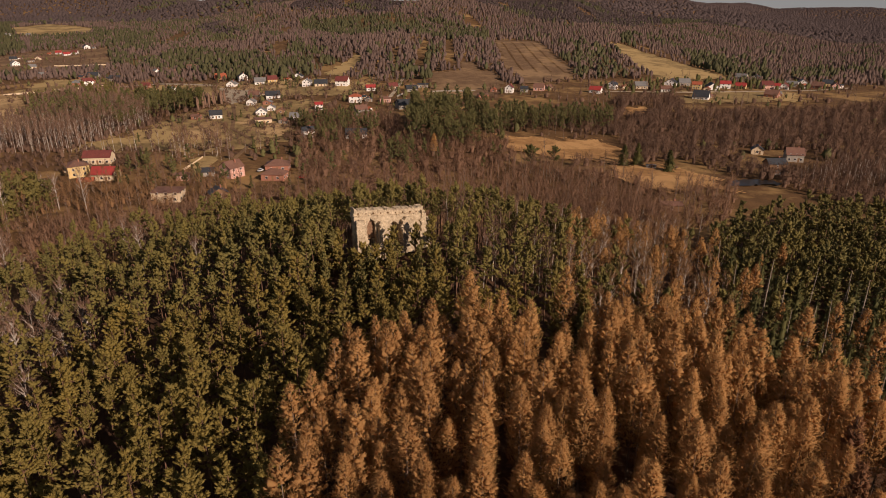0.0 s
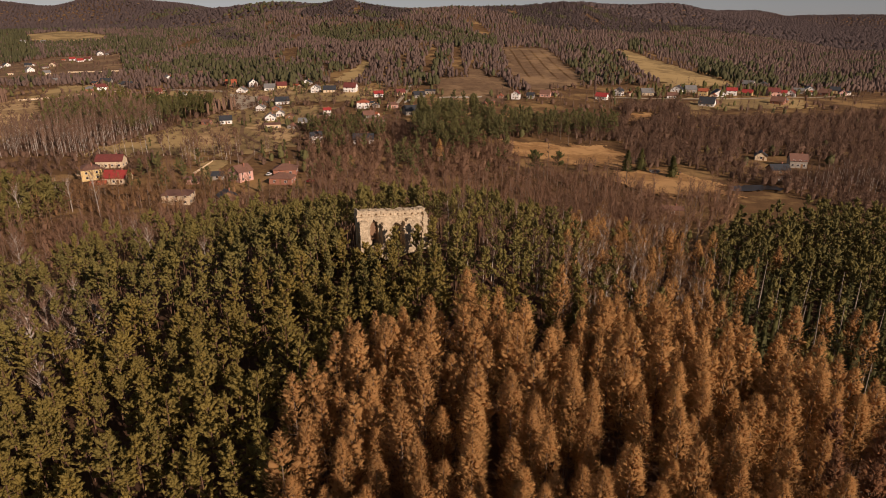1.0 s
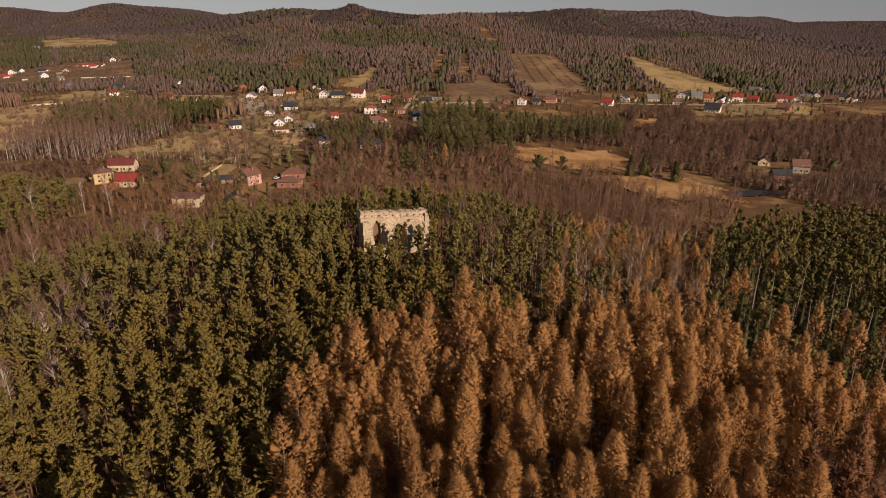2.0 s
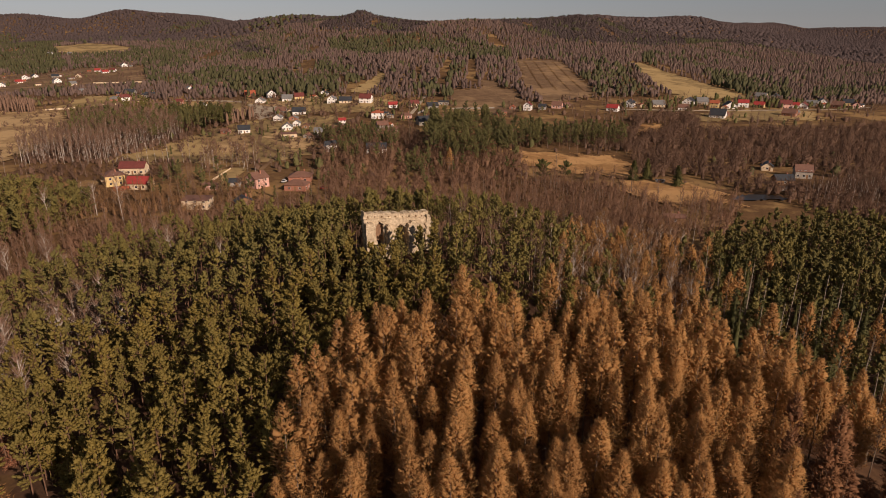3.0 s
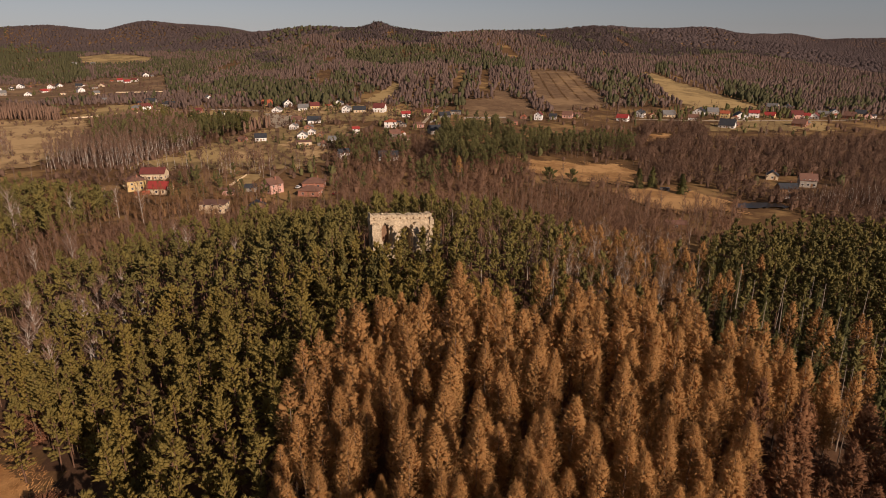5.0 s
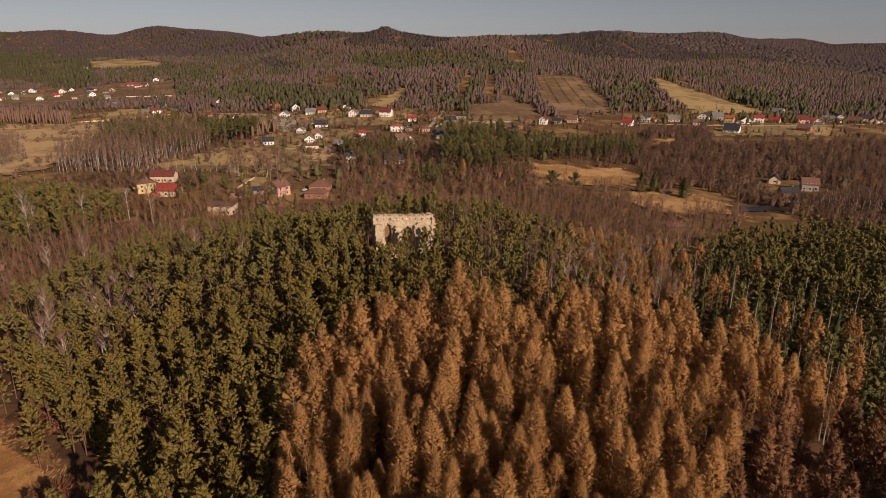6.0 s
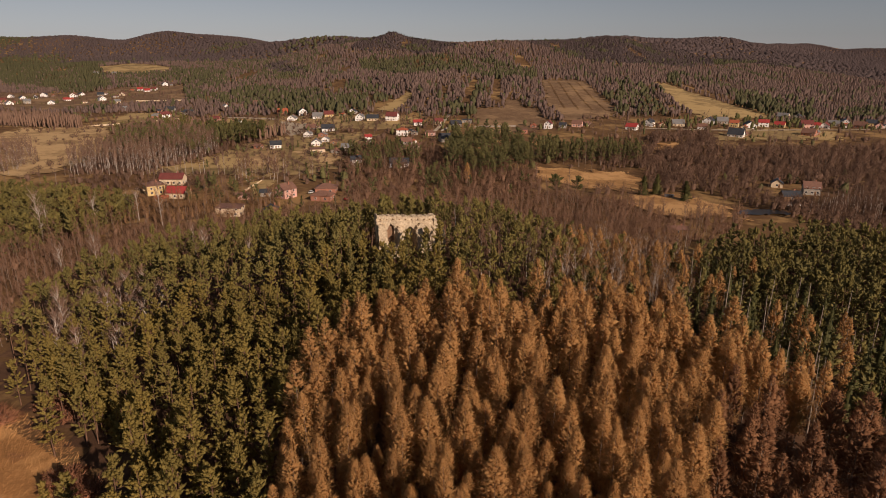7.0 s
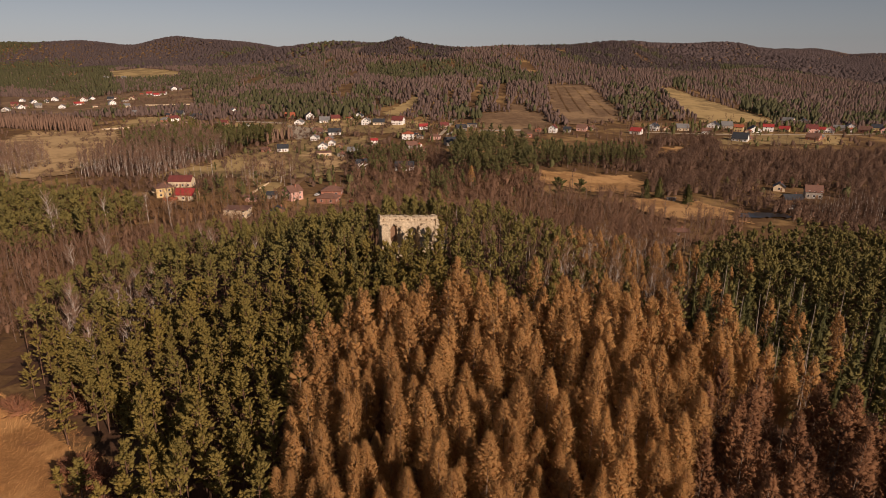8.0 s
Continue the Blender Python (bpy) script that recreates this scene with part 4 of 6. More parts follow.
house(-358, 682, 24, 12.5, 7.6, 3.2, 0.5, CREAM, R_BROWN, "flat")
house(-386, 707, 40, 10.6, 8.1, 4.8, 3.1, WHITE, R_MAROON, "side")
house(-372, 740, 7, 12.2, 8.3, 3.2, 3.1, GREY, R_DARK, "side")
house(-404, 720, 31, 6.2, 3.6, 3.2, 0.5, CREAM, R_GREY, "flat")
house(-984, 1509, 36, 12.5, 11.4, 4.8, 4.0, WHITE, R_GREY, "side")
house(-946, 1481, 37, 12.5, 11.5, 3.2, 4.0, WHITE, R_DARK, "side")
house(-935, 1506, 21, 12.5, 10.2, 4.8, 3.9, GREY, R_GREY, "side")
house(-728, 857, 24, 12.5, 11.5, 2.9, 4.0, WHITE, R_GREY, "gable")


# outbuildings beside the village houses
rng = random.Random(31)
for plot in [g for g in garden if g[0][1] > 430]:
    if rng.random() < 0.5:
        (ax, ay), (bx, by), (cx, cy), (dx, dy) = plot
        mx, my = (ax + bx + cx + dx) / 4, (ay + by + cy + dy) / 4
        a = rng.uniform(0, 6.28)
        x, y = mx + 14.5 * math.cos(a), my + 12.5 * math.sin(a)
        if not any(inside(g, np.array([x]), np.array([y]))[0] for g in garden):
            wall, roof = rng.choice((WHITE, CREAM, GREY, PLANK, BRICK)), rng.choice((R_GREY, R_BROWN, R_DARK, R_ORANGE))
            house(x, y, rng.uniform(-30, 40), rng.uniform(5, 8.5), rng.uniform(4, 5.5), rng.uniform(2.2, 2.8), rng.uniform(1.0, 1.8), wall, roof, rng.choice(("side", "gable", "side")), "shed", f"small {WORD[wall]} outbuilding with {WORD[roof]} roof", 1)


def road(points, width, label, mat=ROAD, lift=0.45):
    """A strip of road that follows the ground."""
    p = np.asarray(points, float)
    seg = np.hypot(*np.diff(p, axis=0).T)
    t = np.r_[0, np.cumsum(seg)]
    s = np.arange(0, t[-1], 4.0)
    c = np.stack([np.interp(s, t, p[:, 0]), np.interp(s, t, p[:, 1])], -1)
    k = unit(np.gradient(c, axis=0))
    side = np.stack([-k[:, 1], k[:, 0]], -1) * width / 2
    a, b = c + side, c - side
    v = np.concatenate([np.c_[q, land(q[:, 0], q[:, 1]) + lift] for q in (a, b)])
    n = len(c)
    i = np.arange(n - 1)
    f = np.concatenate([np.stack([i, i + n, i + n + 1], -1), np.stack([i, i + n + 1, i + 1], -1)])
    ob = new("road", tri_mesh("road", v, f, [mat], smooth=True))
    clear.append(np.concatenate([a, b[::-1]]))
    return tagged(ob, label, "road", kind="structure")


road([(-445, 638), (-426, 645), (-402, 661), (-376, 676), (-300, 690), (-215, 650)], 7, "pale gravel road past the meadow")
road([(-40, 658), (-46, 556)], 3.5, "pale lane climbing between the village plots")
road([(-560, 905), (-463, 917)], 7, "pale track through the far houses")
road([(-215, 650), (-188, 572), (-162, 497), (-146, 439), (-120, 400), (-118, 350)], 2.8, "narrow trodden lane into the village", PLOUGH)
road([(150, 607), (270, 632), (331, 652), (440, 700)], 5, "village road along the row of houses")


def fence(a, b, high, mat, label, gap=2.5):
    """A panel fence between two places: posts and panels."""
    top = tagged(new("fence"), label, "fence")
    n = max(1, round(math.dist(a, b) / gap))
    turn = math.atan2(b[1] - a[1], b[0] - a[0])
    for i in range(n):
        x, y = a[0] + (b[0] - a[0]) * (i + 0.5) / n, a[1] + (b[1] - a[1]) * (i + 0.5) / n
        z, l = float(land(x, y)), math.dist(a, b) / n
        bm = bmesh.new()
        box(bm, -l / 2, l / 2 - 0.14, -0.04, 0.04, -0.3, high)
        part("panel", bm, mat, top).matrix_basis = Matrix.Translation((x, y, z)) @ Matrix.Rotation(turn, 4, "Z")
        bm = bmesh.new()
        box(bm, -l / 2 - 0.08, -l / 2 + 0.08, -0.08, 0.08, -0.4, high + 0.12)
        part("post", bm, mat, top).matrix_basis = Matrix.Translation((x, y, z)) @ Matrix.Rotation(turn, 4, "Z")
    return top


fence((-436, 640), (-404, 656), 2.0, CREAM, "pale concrete panel fence by the meadow")
fence((-398, 664), (-372, 676), 2.0, CREAM, "pale concrete panel fence along the road")
fence((-138, 329), (-138, 359), 1.2, CREAM, "grey garden fence beside the pink house")
fence((-540, 912), (-470, 918), 2.0, CREAM, "long pale wall through the far hamlet", 5)
fence((-40, 560), (-25, 615), 1.6, GREY, "grey plot fence in the village", 3)
fence((-10, 590), (30, 600), 1.6, GREY, "dark plot fence above the village", 3)
clear += [np.asarray(g) for g in garden]

RNG = np.random.default_rng(11)


def yards_of():
    """The cleared yards round the houses."""
    return [np.asarray(g, float) for g in garden]


LARCH_AREA = [(-12, 10), (-14, 25), (-18, 44), (-19, 61), (-20, 74), (-18, 86), (-13, 96), (-2, 101), (8, 105), (17, 102), (24, 99), (30, 103), (44, 109), (54, 104), (60, 95), (66, 94), (71, 80), (86, 69), (97, 58), (84, 16), (60, 4)]
PINE_AREA = [(-13.5, 10), (-15, 25), (-19, 44), (-20, 61), (-21, 74), (-20, 88), (-15, 99), (-2, 105), (8, 109), (22, 106), (30, 112), (34, 150), (34, 182), (12, 190), (-18, 200), (-50, 228), (-83, 228), (-97, 205), (-123, 182), (-125, 152), (-124, 128), (-118, 112), (-98, 95), (-84, 83), (-62, 70), (-50, 58), (-43, 44), (-36, 10)]
EDGE_PINES = [(-73, 69), (-77, 75), (-96, 89), (-68, 72), (-84, 97), (-91, 101), (-78, 92), (-86, 90)]
SHRUBS = [(-67, 60), (-65, 62), (-62, 60), (-58, 58), (-60, 56), (-63, 58), (-55, 55), (-97, 84), (-100, 86), (-94, 82), (-53, 51), (-69, 63), (-80, 83), (-84, 87), (-88, 91), (-79, 88), (-93, 95), (-85, 93), (-90, 88)]
RUIN_CLEAR = [(-29, 124), (-8, 126), (4, 146), (2, 162), (-12, 166), (-26, 156)]
RIGHT_PINES = [(82, 187), (108, 218), (146, 231), (200, 222), (170, 150), (128, 128), (112, 140), (97, 150), (90, 170)]

# the nearest pines are things of their own; the rest is one mesh
p = strewn(RNG, PINE_AREA, 4.15, 0.46, off=[RUIN_CLEAR])
lone_birches = [(-93, 127), (-97, 123), (-83, 94), (-119, 165), (-68, 161), (-96, 187), (-102, 191), (-98, 147), (-96, 105), (-76, 98), (-82, 121), (-100, 122), (-99, 112)]
bt = np.array(lone_birches, float)
p = p[np.hypot(p[:, None, 0] - bt[:, 0], p[:, None, 1] - bt[:, 1]).min(1) > 4.6]
p = p[RNG.uniform(0, 1, len(p)) > np.where((p[:, 0] < -58) & (p[:, 1] > 105), 0.28, 0.1)]
p = p[np.argsort(np.hypot(p[:, 0] + 20, p[:, 1] + 20))]
kinds = [tree("pine_tree", "tall Scots pine with sunlit olive-green crown", "pine tree", pine(np.random.default_rng(20 + k)), (BARK, NEEDLE), "pines of the wood") for k in range(7)]
stand(kinds, p[:300], RNG, (0.78, 1.12))
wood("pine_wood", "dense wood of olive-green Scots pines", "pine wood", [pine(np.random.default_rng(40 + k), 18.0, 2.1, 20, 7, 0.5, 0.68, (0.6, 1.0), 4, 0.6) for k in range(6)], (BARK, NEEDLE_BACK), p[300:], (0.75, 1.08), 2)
kinds = [tree("birch_tree", "bare birch with pale stem among the pines", "birch tree", bare(np.random.default_rng(30 + k), 15, 3.4, 56, 20, 0.25, 1.7, 0.15, 0.06, True), (BIRCH_BARK, TWIG_RED), "birches among the pines") for k in range(4)]
stand(kinds, lone_birches + [(-101, 131), (-92, 131), (-88, 124), (-105, 118), (-91, 118), (-80, 126), (-99, 140)], RNG, (0.95, 1.15))
kinds = [tree("pine_tree", "broad golden-green pine at the meadow edge", "pine tree", pine(np.random.default_rng(27 + k), 15.8, 3.1, 46, 9), (BARK, NEEDLE), "pines at the meadow edge") for k in range(2)]
stand(kinds, EDGE_PINES, RNG, (0.85, 1.05))
q = strewn(RNG, [(-42, 122), (-8, 122), (6, 138), (10, 165), (2, 160), (0, 144), (-4, 140), (-26, 133), (-28, 160), (-40, 165)], 3.6)
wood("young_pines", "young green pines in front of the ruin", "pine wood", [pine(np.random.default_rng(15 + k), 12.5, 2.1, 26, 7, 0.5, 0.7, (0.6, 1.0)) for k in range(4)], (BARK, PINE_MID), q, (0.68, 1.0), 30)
kinds = [tree("pine_tree", "broad green pine in front of the ruin wall", "pine tree", pine(np.random.default_rng(18 + k), 13, 2.5, 40, 8), (BARK, NEEDLE)) for k in range(2)]
stand(kinds, [(-6.5, 143.5), (-3, 146)], RNG, (0.95, 1.05))
kinds = [tree("pine_tree", "small green pine at the foot of the ruin", "pine tree", pine(np.random.default_rng(22 + k), 10, 2.4, 40, 8), (BARK, NEEDLE)) for k in range(2)]
stand(kinds, [(-13.5, 142), (-16, 139.5), (-19.5, 141), (-12, 146), (-22, 141), (-25, 142), (-27, 146.5), (-30, 143), (-28, 140), (-31, 148), (-26, 150)], RNG, (0.9, 1.1))
q = np.concatenate([strewn(RNG, [(-98, 97), (-62, 72), (-50, 60), (-43, 46), (-38, 46), (-45, 63), (-60, 78), (-95, 102)], 3.4), [(-63, 53), (-58, 52)]])
wood("young_pines", "young pines along the edge of the meadow", "pine wood", [pine(np.random.default_rng(670 + k), 9, 2.1, 30, 7, 0.5, 0.66, (0.6, 1.0)) for k in range(3)], (BARK, NEEDLE), q, (0.5, 1.0), 99)
q = strewn(RNG, [(2, 138), (34, 128), (34, 185), (0, 178)], 7)
wood("birch_wood", "bare birches beside the ruin", "birch wood", [bare(np.random.default_rng(62 + k), 17, 2.4, 26, 10, 0.35, 1.6) for k in range(3)], (BIRCH_BARK, TWIG_RED), q, (0.8, 1.1), 55)
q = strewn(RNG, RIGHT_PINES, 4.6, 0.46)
wood("pine_wood", "dark green pine wood with shade put into its needle colour", "pine wood", [pine(np.random.default_rng(50 + k), 17, 2.7, 26, 7, 0.6, 0.8, (0.6, 1.0), 4, 0.32) for k in range(5)], (BARK, PINE_MID), q, (0.75, 1.1), 3)

# larches: the tall ones first, the rest fill in between
edge_larches = [
    (-12, 100), (-7, 101), (-16, 95), (-2, 104), (0, 98), (5, 109), (11, 106), (8, 100), (15, 98), (-5, 88), (-2, 88), (6, 89), (-17, 88), (-18, 82),
    (-22, 78), (-19, 79), (-2, 76), (-6, 78), (2, 84), (8, 85), (14, 85), (-12, 73), (-8, 69), (6, 74), (1, 73), (11, 69), (13, 70), (-3, 63),
    (5, 66), (10, 63), (0, 63), (-12, 65), (22, 88), (19, 91), (20, 78), (27, 83), (31, 78), (37, 89), (29, 81), (37, 81), (29, 71), (31, 108),
    (36, 108),
]
inner_larches = [
    (45, 98), (24, 113), (42, 118), (45, 80), (46, 73), (49, 71), (42, 69), (68, 106), (65, 92), (59, 94), (67, 79), (72, 81), (77, 81), (65, 72),
    (55, 65), (48, 59), (38, 60), (31, 64), (25, 64), (20, 64), (15, 66), (57, 63), (68, 69), (10, 51), (-2, 62), (-14, 58), (-8, 57), (5, 52),
    (-3, 50), (19, 54), (25, 55), (15, 58), (31, 54), (-20, 63), (-19, 54), (-13, 48), (40, 54), (44, 52), (32, 49), (19, 47), (0, 44), (-7, 46),
    (25, 46),
]
tall = np.array(edge_larches + inner_larches, float)
p = strewn(RNG, LARCH_AREA, 4.0, 0.46)
p = p[np.hypot(p[:, None, 0] - tall[:, 0], p[:, None, 1] - tall[:, 1]).min(1) > 3.0]
p = p[np.argsort(np.hypot(p[:, 0] - 16, p[:, 1] + 20))]
p = p[(RNG.uniform(0, 1, len(p)) < 0.8) | (p[:, 0] < 34) | (p[:, 1] > 72)]
p = np.concatenate([tall, p])
p = p[np.argsort(np.hypot(p[:, 0] - 40, p[:, 1] + 20))]
thin = (p[:, 0] > 43 + 0.35 * (p[:, 1] - 40)) & (p[:, 1] < 74)
dull, p = p[thin], p[~thin]
kinds = [tree("larch_tree", "leafless larch with rust-orange feathery crown", "larch tree", larch(np.random.default_rng(70 + k), n=4600), (LARCH_BARK, LARCH), "larches of the plantation") for k in range(6)]
stand(kinds, p[:140], RNG, (0.8, 1.05))
kinds = [tree("larch_tree", "leafless larch with rust-orange feathery crown", "larch tree", larch(np.random.default_rng(76 + k), n=2800, fat=1.3), (LARCH_BARK, LARCH), "larches of the plantation") for k in range(6)]
stand(kinds, p[140:230], RNG, (0.78, 1.02))
wood("larch_wood", "rust-orange leafless larch plantation", "larch wood", [larch(np.random.default_rng(80 + k), n=1300, fat=1.9, sides=4) for k in range(4)], (LARCH_BARK, LARCH), p[230:], (0.8, 1.0), 4)
kinds = [tree("larch_tree", "thin dull reddish-brown leafless larch", "larch tree", larch(np.random.default_rng(720 + k), 21, 2.2, 1700, 1.1), (LARCH_BARK, LARCH_DULL), "dull larches at the plantation's edge") for k in range(5)]
dull = dull[RNG.uniform(0, 1, len(dull)) < 0.8]
stand(kinds, dull[:70], RNG, (0.75, 1.05))
if len(dull) > 70:
    wood("larch_wood", "dull reddish-brown larches at the plantation's edge", "larch wood", [larch(np.random.default_rng(725 + k), 21, 2.2, 1200, 1.6, 4) for k in range(3)], (LARCH_BARK, LARCH_DULL), dull[70:], (0.75, 1.05), 104)

# the woods go on below the path
q = strewn(RNG, [(-14, 8), (60, 2), (84, 14), (102, -36), (102, -62), (-14, -62)], 5.2, 0.46)
wood("larch_wood", "rust-orange larches below the open air", "larch wood", [larch(np.random.default_rng(690 + k), n=360, fat=2.6, sides=4) for k in range(4)], (LARCH_BARK, LARCH), q, (0.8, 1.0), 102)
q = strewn(RNG, [(-18, 8), (-36, 8), (-44, -62), (-18, -62)], 5.2, 0.46)
wood("pine_wood", "pines below the open air", "pine wood", [pine(np.random.default_rng(695 + k), 18, 3.3, 26, 4, 0.62, 1.05, (0.6, 1.0), 4) for k in range(3)], (BARK, NEEDLE), q, (0.8, 1.05), 103)

# mixed edge between larches and the pines toned for shade
q = strewn(RNG, [(26, 106), (46, 112), (58, 108), (66, 132), (72, 150), (82, 200), (56, 222), (34, 205)], 4.7)
mix = RNG.uniform(0, 1, len(q)) + 0.12 * np.sin(q[:, 0] / 7) * np.sin(q[:, 1] / 9)
wood("birch_wood", "leafless birches with pinkish brown twigs", "birch wood", [bare(np.random.default_rng(90 + k), 16, 2.6, 34, 15, 0.3, 1.6, 0.11, 0.06, True) for k in range(5)], (BIRCH_BARK, TWIG_WARM), q[mix < 0.44], (0.75, 1.1), 5)
wood("alder_wood", "round-crowned brown alders among the birches", "woodland", [far_round(np.random.default_rng(590 + k), 13, 2.8, 190, 0.16, 0.6) for k in range(4)], (LARCH_BARK, TWIG_WARM), q[(mix >= 0.44) & (mix < 0.6)], (0.7, 1.1), 57)
wood("larch_wood", "thin rusty larches among the birches", "larch wood", [larch(np.random.default_rng(85 + k), 19, 2.7, 700, 1.8, 4) for k in range(4)], (LARCH_BARK, LARCH), q[(mix >= 0.6) & (mix < 0.82)], (0.75, 1.0), 51)
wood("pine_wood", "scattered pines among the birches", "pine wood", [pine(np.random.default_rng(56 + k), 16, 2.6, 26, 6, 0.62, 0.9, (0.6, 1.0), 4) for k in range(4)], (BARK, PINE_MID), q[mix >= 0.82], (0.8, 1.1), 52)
q = strewn(RNG, [(44, 226), (60, 224), (76, 218), (88, 224), (92, 244), (84, 262), (70, 268), (50, 258)], 4.6)
wood("alder_wood", "big fuzzy purple-brown alders at the marsh edge", "woodland", [far_round(np.random.default_rng(595 + k), 15, 4.4, 330, 0.14, 0.62) for k in range(4)], (LARCH_BARK, ALDER), q, (0.75, 1.1), 58)
q = strewn(RNG, [(64, 108), (68, 96), (76, 84), (96, 74), (130, 100), (122, 136), (104, 142), (92, 182), (80, 190), (68, 136)], 4.8)
mix = RNG.uniform(0, 1, len(q))
kinds = [tree("dead_spruce", "dead grey spruce pole with dry branches", "dead tree", snag(np.random.default_rng(98 + k), 17), (DEAD_BARK, DEAD_BARK), "dead spruces") for k in range(3)]
stand(kinds, q[mix < 0.22], RNG, (0.85, 1.15))
wood("spruce_wood", "dark green spruces at the edge of the larches", "spruce wood", [spruce(np.random.default_rng(95 + k), 17, 2.4, 90, 5) for k in range(5)], (LARCH_BARK, SPRUCE), q[(mix >= 0.22) & (mix < 0.6)], (0.7, 1.1), 6)
wood("larch_wood", "rusty larches among the spruces", "larch wood", [larch(np.random.default_rng(87 + k), 19, 2.5, 700, 1.8, 4) for k in range(4)], (LARCH_BARK, LARCH), q[(mix >= 0.6) & (mix < 0.72)], (0.75, 1.0), 53)
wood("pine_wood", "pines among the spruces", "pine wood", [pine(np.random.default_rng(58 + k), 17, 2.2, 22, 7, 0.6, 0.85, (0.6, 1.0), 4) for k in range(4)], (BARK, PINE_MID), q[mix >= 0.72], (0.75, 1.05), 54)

# spruces added out of view; their shadows darken the larches to the left
q = strewn(RNG, [(92, 20), (104, -32), (150, -22), (165, 40), (125, 60), (104, 52)], 5.4)
wood("spruce_wood", "unseen tall spruces added to shade the larches", "spruce wood", [spruce(np.random.default_rng(680 + k), 25, 2.8, 60, 4, 2.4) for k in range(3)], (LARCH_BARK, SPRUCE), q, (0.85, 1.1), 101)

# bare brown belts round the hill
BELT = [far_round(np.random.default_rng(100 + k), 7.5, 3.0, 90, 0.26, 0.8) for k in range(3)] + [bare(np.random.default_rng(110 + k), 10, 2.6, 18, 9, 0.12, 1.7) for k in range(4)]
q = strewn(RNG, [(-260, 190), (-169, 237), (-119, 258), (-100, 272), (-60, 296), (-10, 300), (40, 335), (90, 325), (140, 290), (112, 235), (60, 225), (34, 195), (14, 198), (-18, 207), (-52, 235), (-100, 225), (-128, 185), (-130, 150), (-124, 110), (-160, 100)], 4.2)
wood("alder_scrub", "brown leafless alder scrub round the hill", "scrub", BELT, (LARCH_BARK, ALDER), q, (0.55, 1.2), 7)
kinds = [tree("bare_tree", "large leafless tree with pale spreading limbs", "bare tree", bare(np.random.default_rng(410 + k), 17, 4.6, 44, 14, 0.18, 1.3, 0.22, 0.07, True), (BIRCH_BARK, TWIG_RED), "large bare trees of the scrub") for k in range(3)]
stand(kinds, [(-203, 240), (-196, 236), (-177, 244), (-166, 262), (-176, 270), (-188, 222), (-150, 255), (-142, 190), (-148, 178)], RNG, (0.75, 1.1))
q = strewn(RNG, [(-215, 250), (-120, 260), (-100, 275), (-96, 292), (-140, 303), (-160, 300), (-215, 300)], 4.8)
wood("alder_scrub", "brown bushes and bare trees below the cottages", "scrub", BELT, (LARCH_BARK, TWIG_WARM), q, (0.6, 1.25), 71)
q = strewn(RNG, [(-290, 300), (-245, 304), (-190, 285), (-165, 262), (-165, 225), (-190, 183), (-280, 200)], 5.2)
wood("pine_wood", "grove of pines below the cottages", "pine wood", [pine(np.random.default_rng(120 + k), 13, 2.5, 16, 7, 0.7, 1.1, (0.6, 1.0), 4) for k in range(4)], (BARK, PINE_MID), q, (0.7, 1.1), 8)

# valley trees
FARM = [(168, 318), (190, 322), (216, 334), (218, 368), (196, 384), (178, 380), (170, 350)]
clear.append(np.array(FARM, float))
q = strewn(RNG, [(-285, 372), (-165, 376), (-195, 440), (-250, 520), (-336, 548), (-314, 458)], 4.3)
wood("birch_wood", "tall birch grove with white stems", "birch wood", [bare(np.random.default_rng(130 + k), 19, 2.2, 24, 9, 0.42, 2.4, 0.14) for k in range(4)], (BIRCH_BARK, TWIG_RED), q, (0.7, 1.0), 9)
wood("alder_scrub", "brown undergrowth in the birch grove", "scrub", [far_round(np.random.default_rng(133 + k), 6, 2.6, 26, 0.4) for k in range(4)], (LARCH_BARK, TWIG), q + 2.0, (0.4, 1.2), 92)
q = strewn(RNG, [(-318, 440), (-205, 432), (-196, 500), (-245, 530), (-326, 545)], 8.5)
wood("pine_wood", "green pines standing among the birches of the grove", "pine wood", [pine(np.random.default_rng(700 + k), 16, 2.6, 20, 7, 0.7, 1.0, (0.6, 1.0), 4) for k in range(3)], (BARK, PINE_VALLEY), q, (0.9, 1.2), 110)
q = np.concatenate([strewn(RNG, [(-168, 318), (-140, 322), (-138, 350), (-165, 352)], 6.0), strewn(RNG, [(-150, 296), (-112, 288), (-96, 296), (-100, 306), (-145, 306)], 6.5), strewn(RNG, [(-80, 318), (-70, 330), (-60, 330), (-55, 310)], 6)])
wood("pine_wood", "dark pines in the gardens of the cottages", "pine wood", [pine(np.random.default_rng(705 + k), 10, 2.3, 20, 8, 0.6, 0.9, (0.6, 1.0), 4) for k in range(3)], (BARK, PINE_VALLEY), q[::2], (0.6, 1.1), 111)
wood("garden_trees", "bare brown trees in the gardens of the cottages", "woodland", [bare(np.random.default_rng(710 + k), 11, 2.8, 24, 12, 0.2, 1.8, 0.1) for k in range(3)], (LARCH_BARK, ALDER), q[1::2], (0.6, 1.1), 112)
q = strewn(RNG, [(-150, 350), (-128, 352), (-118, 420), (-140, 470), (-170, 470), (-172, 400)], 5.5)
wood("birch_wood", "tall loose birches between grove and lane", "birch wood", [bare(np.random.default_rng(715 + k), 16, 2.4, 24, 12, 0.25, 2.0, 0.1) for k in range(3)], (BIRCH_BARK, ALDER), q[RNG.uniform(0, 1, len(q)) < 0.6], (0.7, 1.15), 113)
q = strewn(RNG, [(-262, 318), (-178, 330), (-170, 372), (-255, 372)], 4.2)
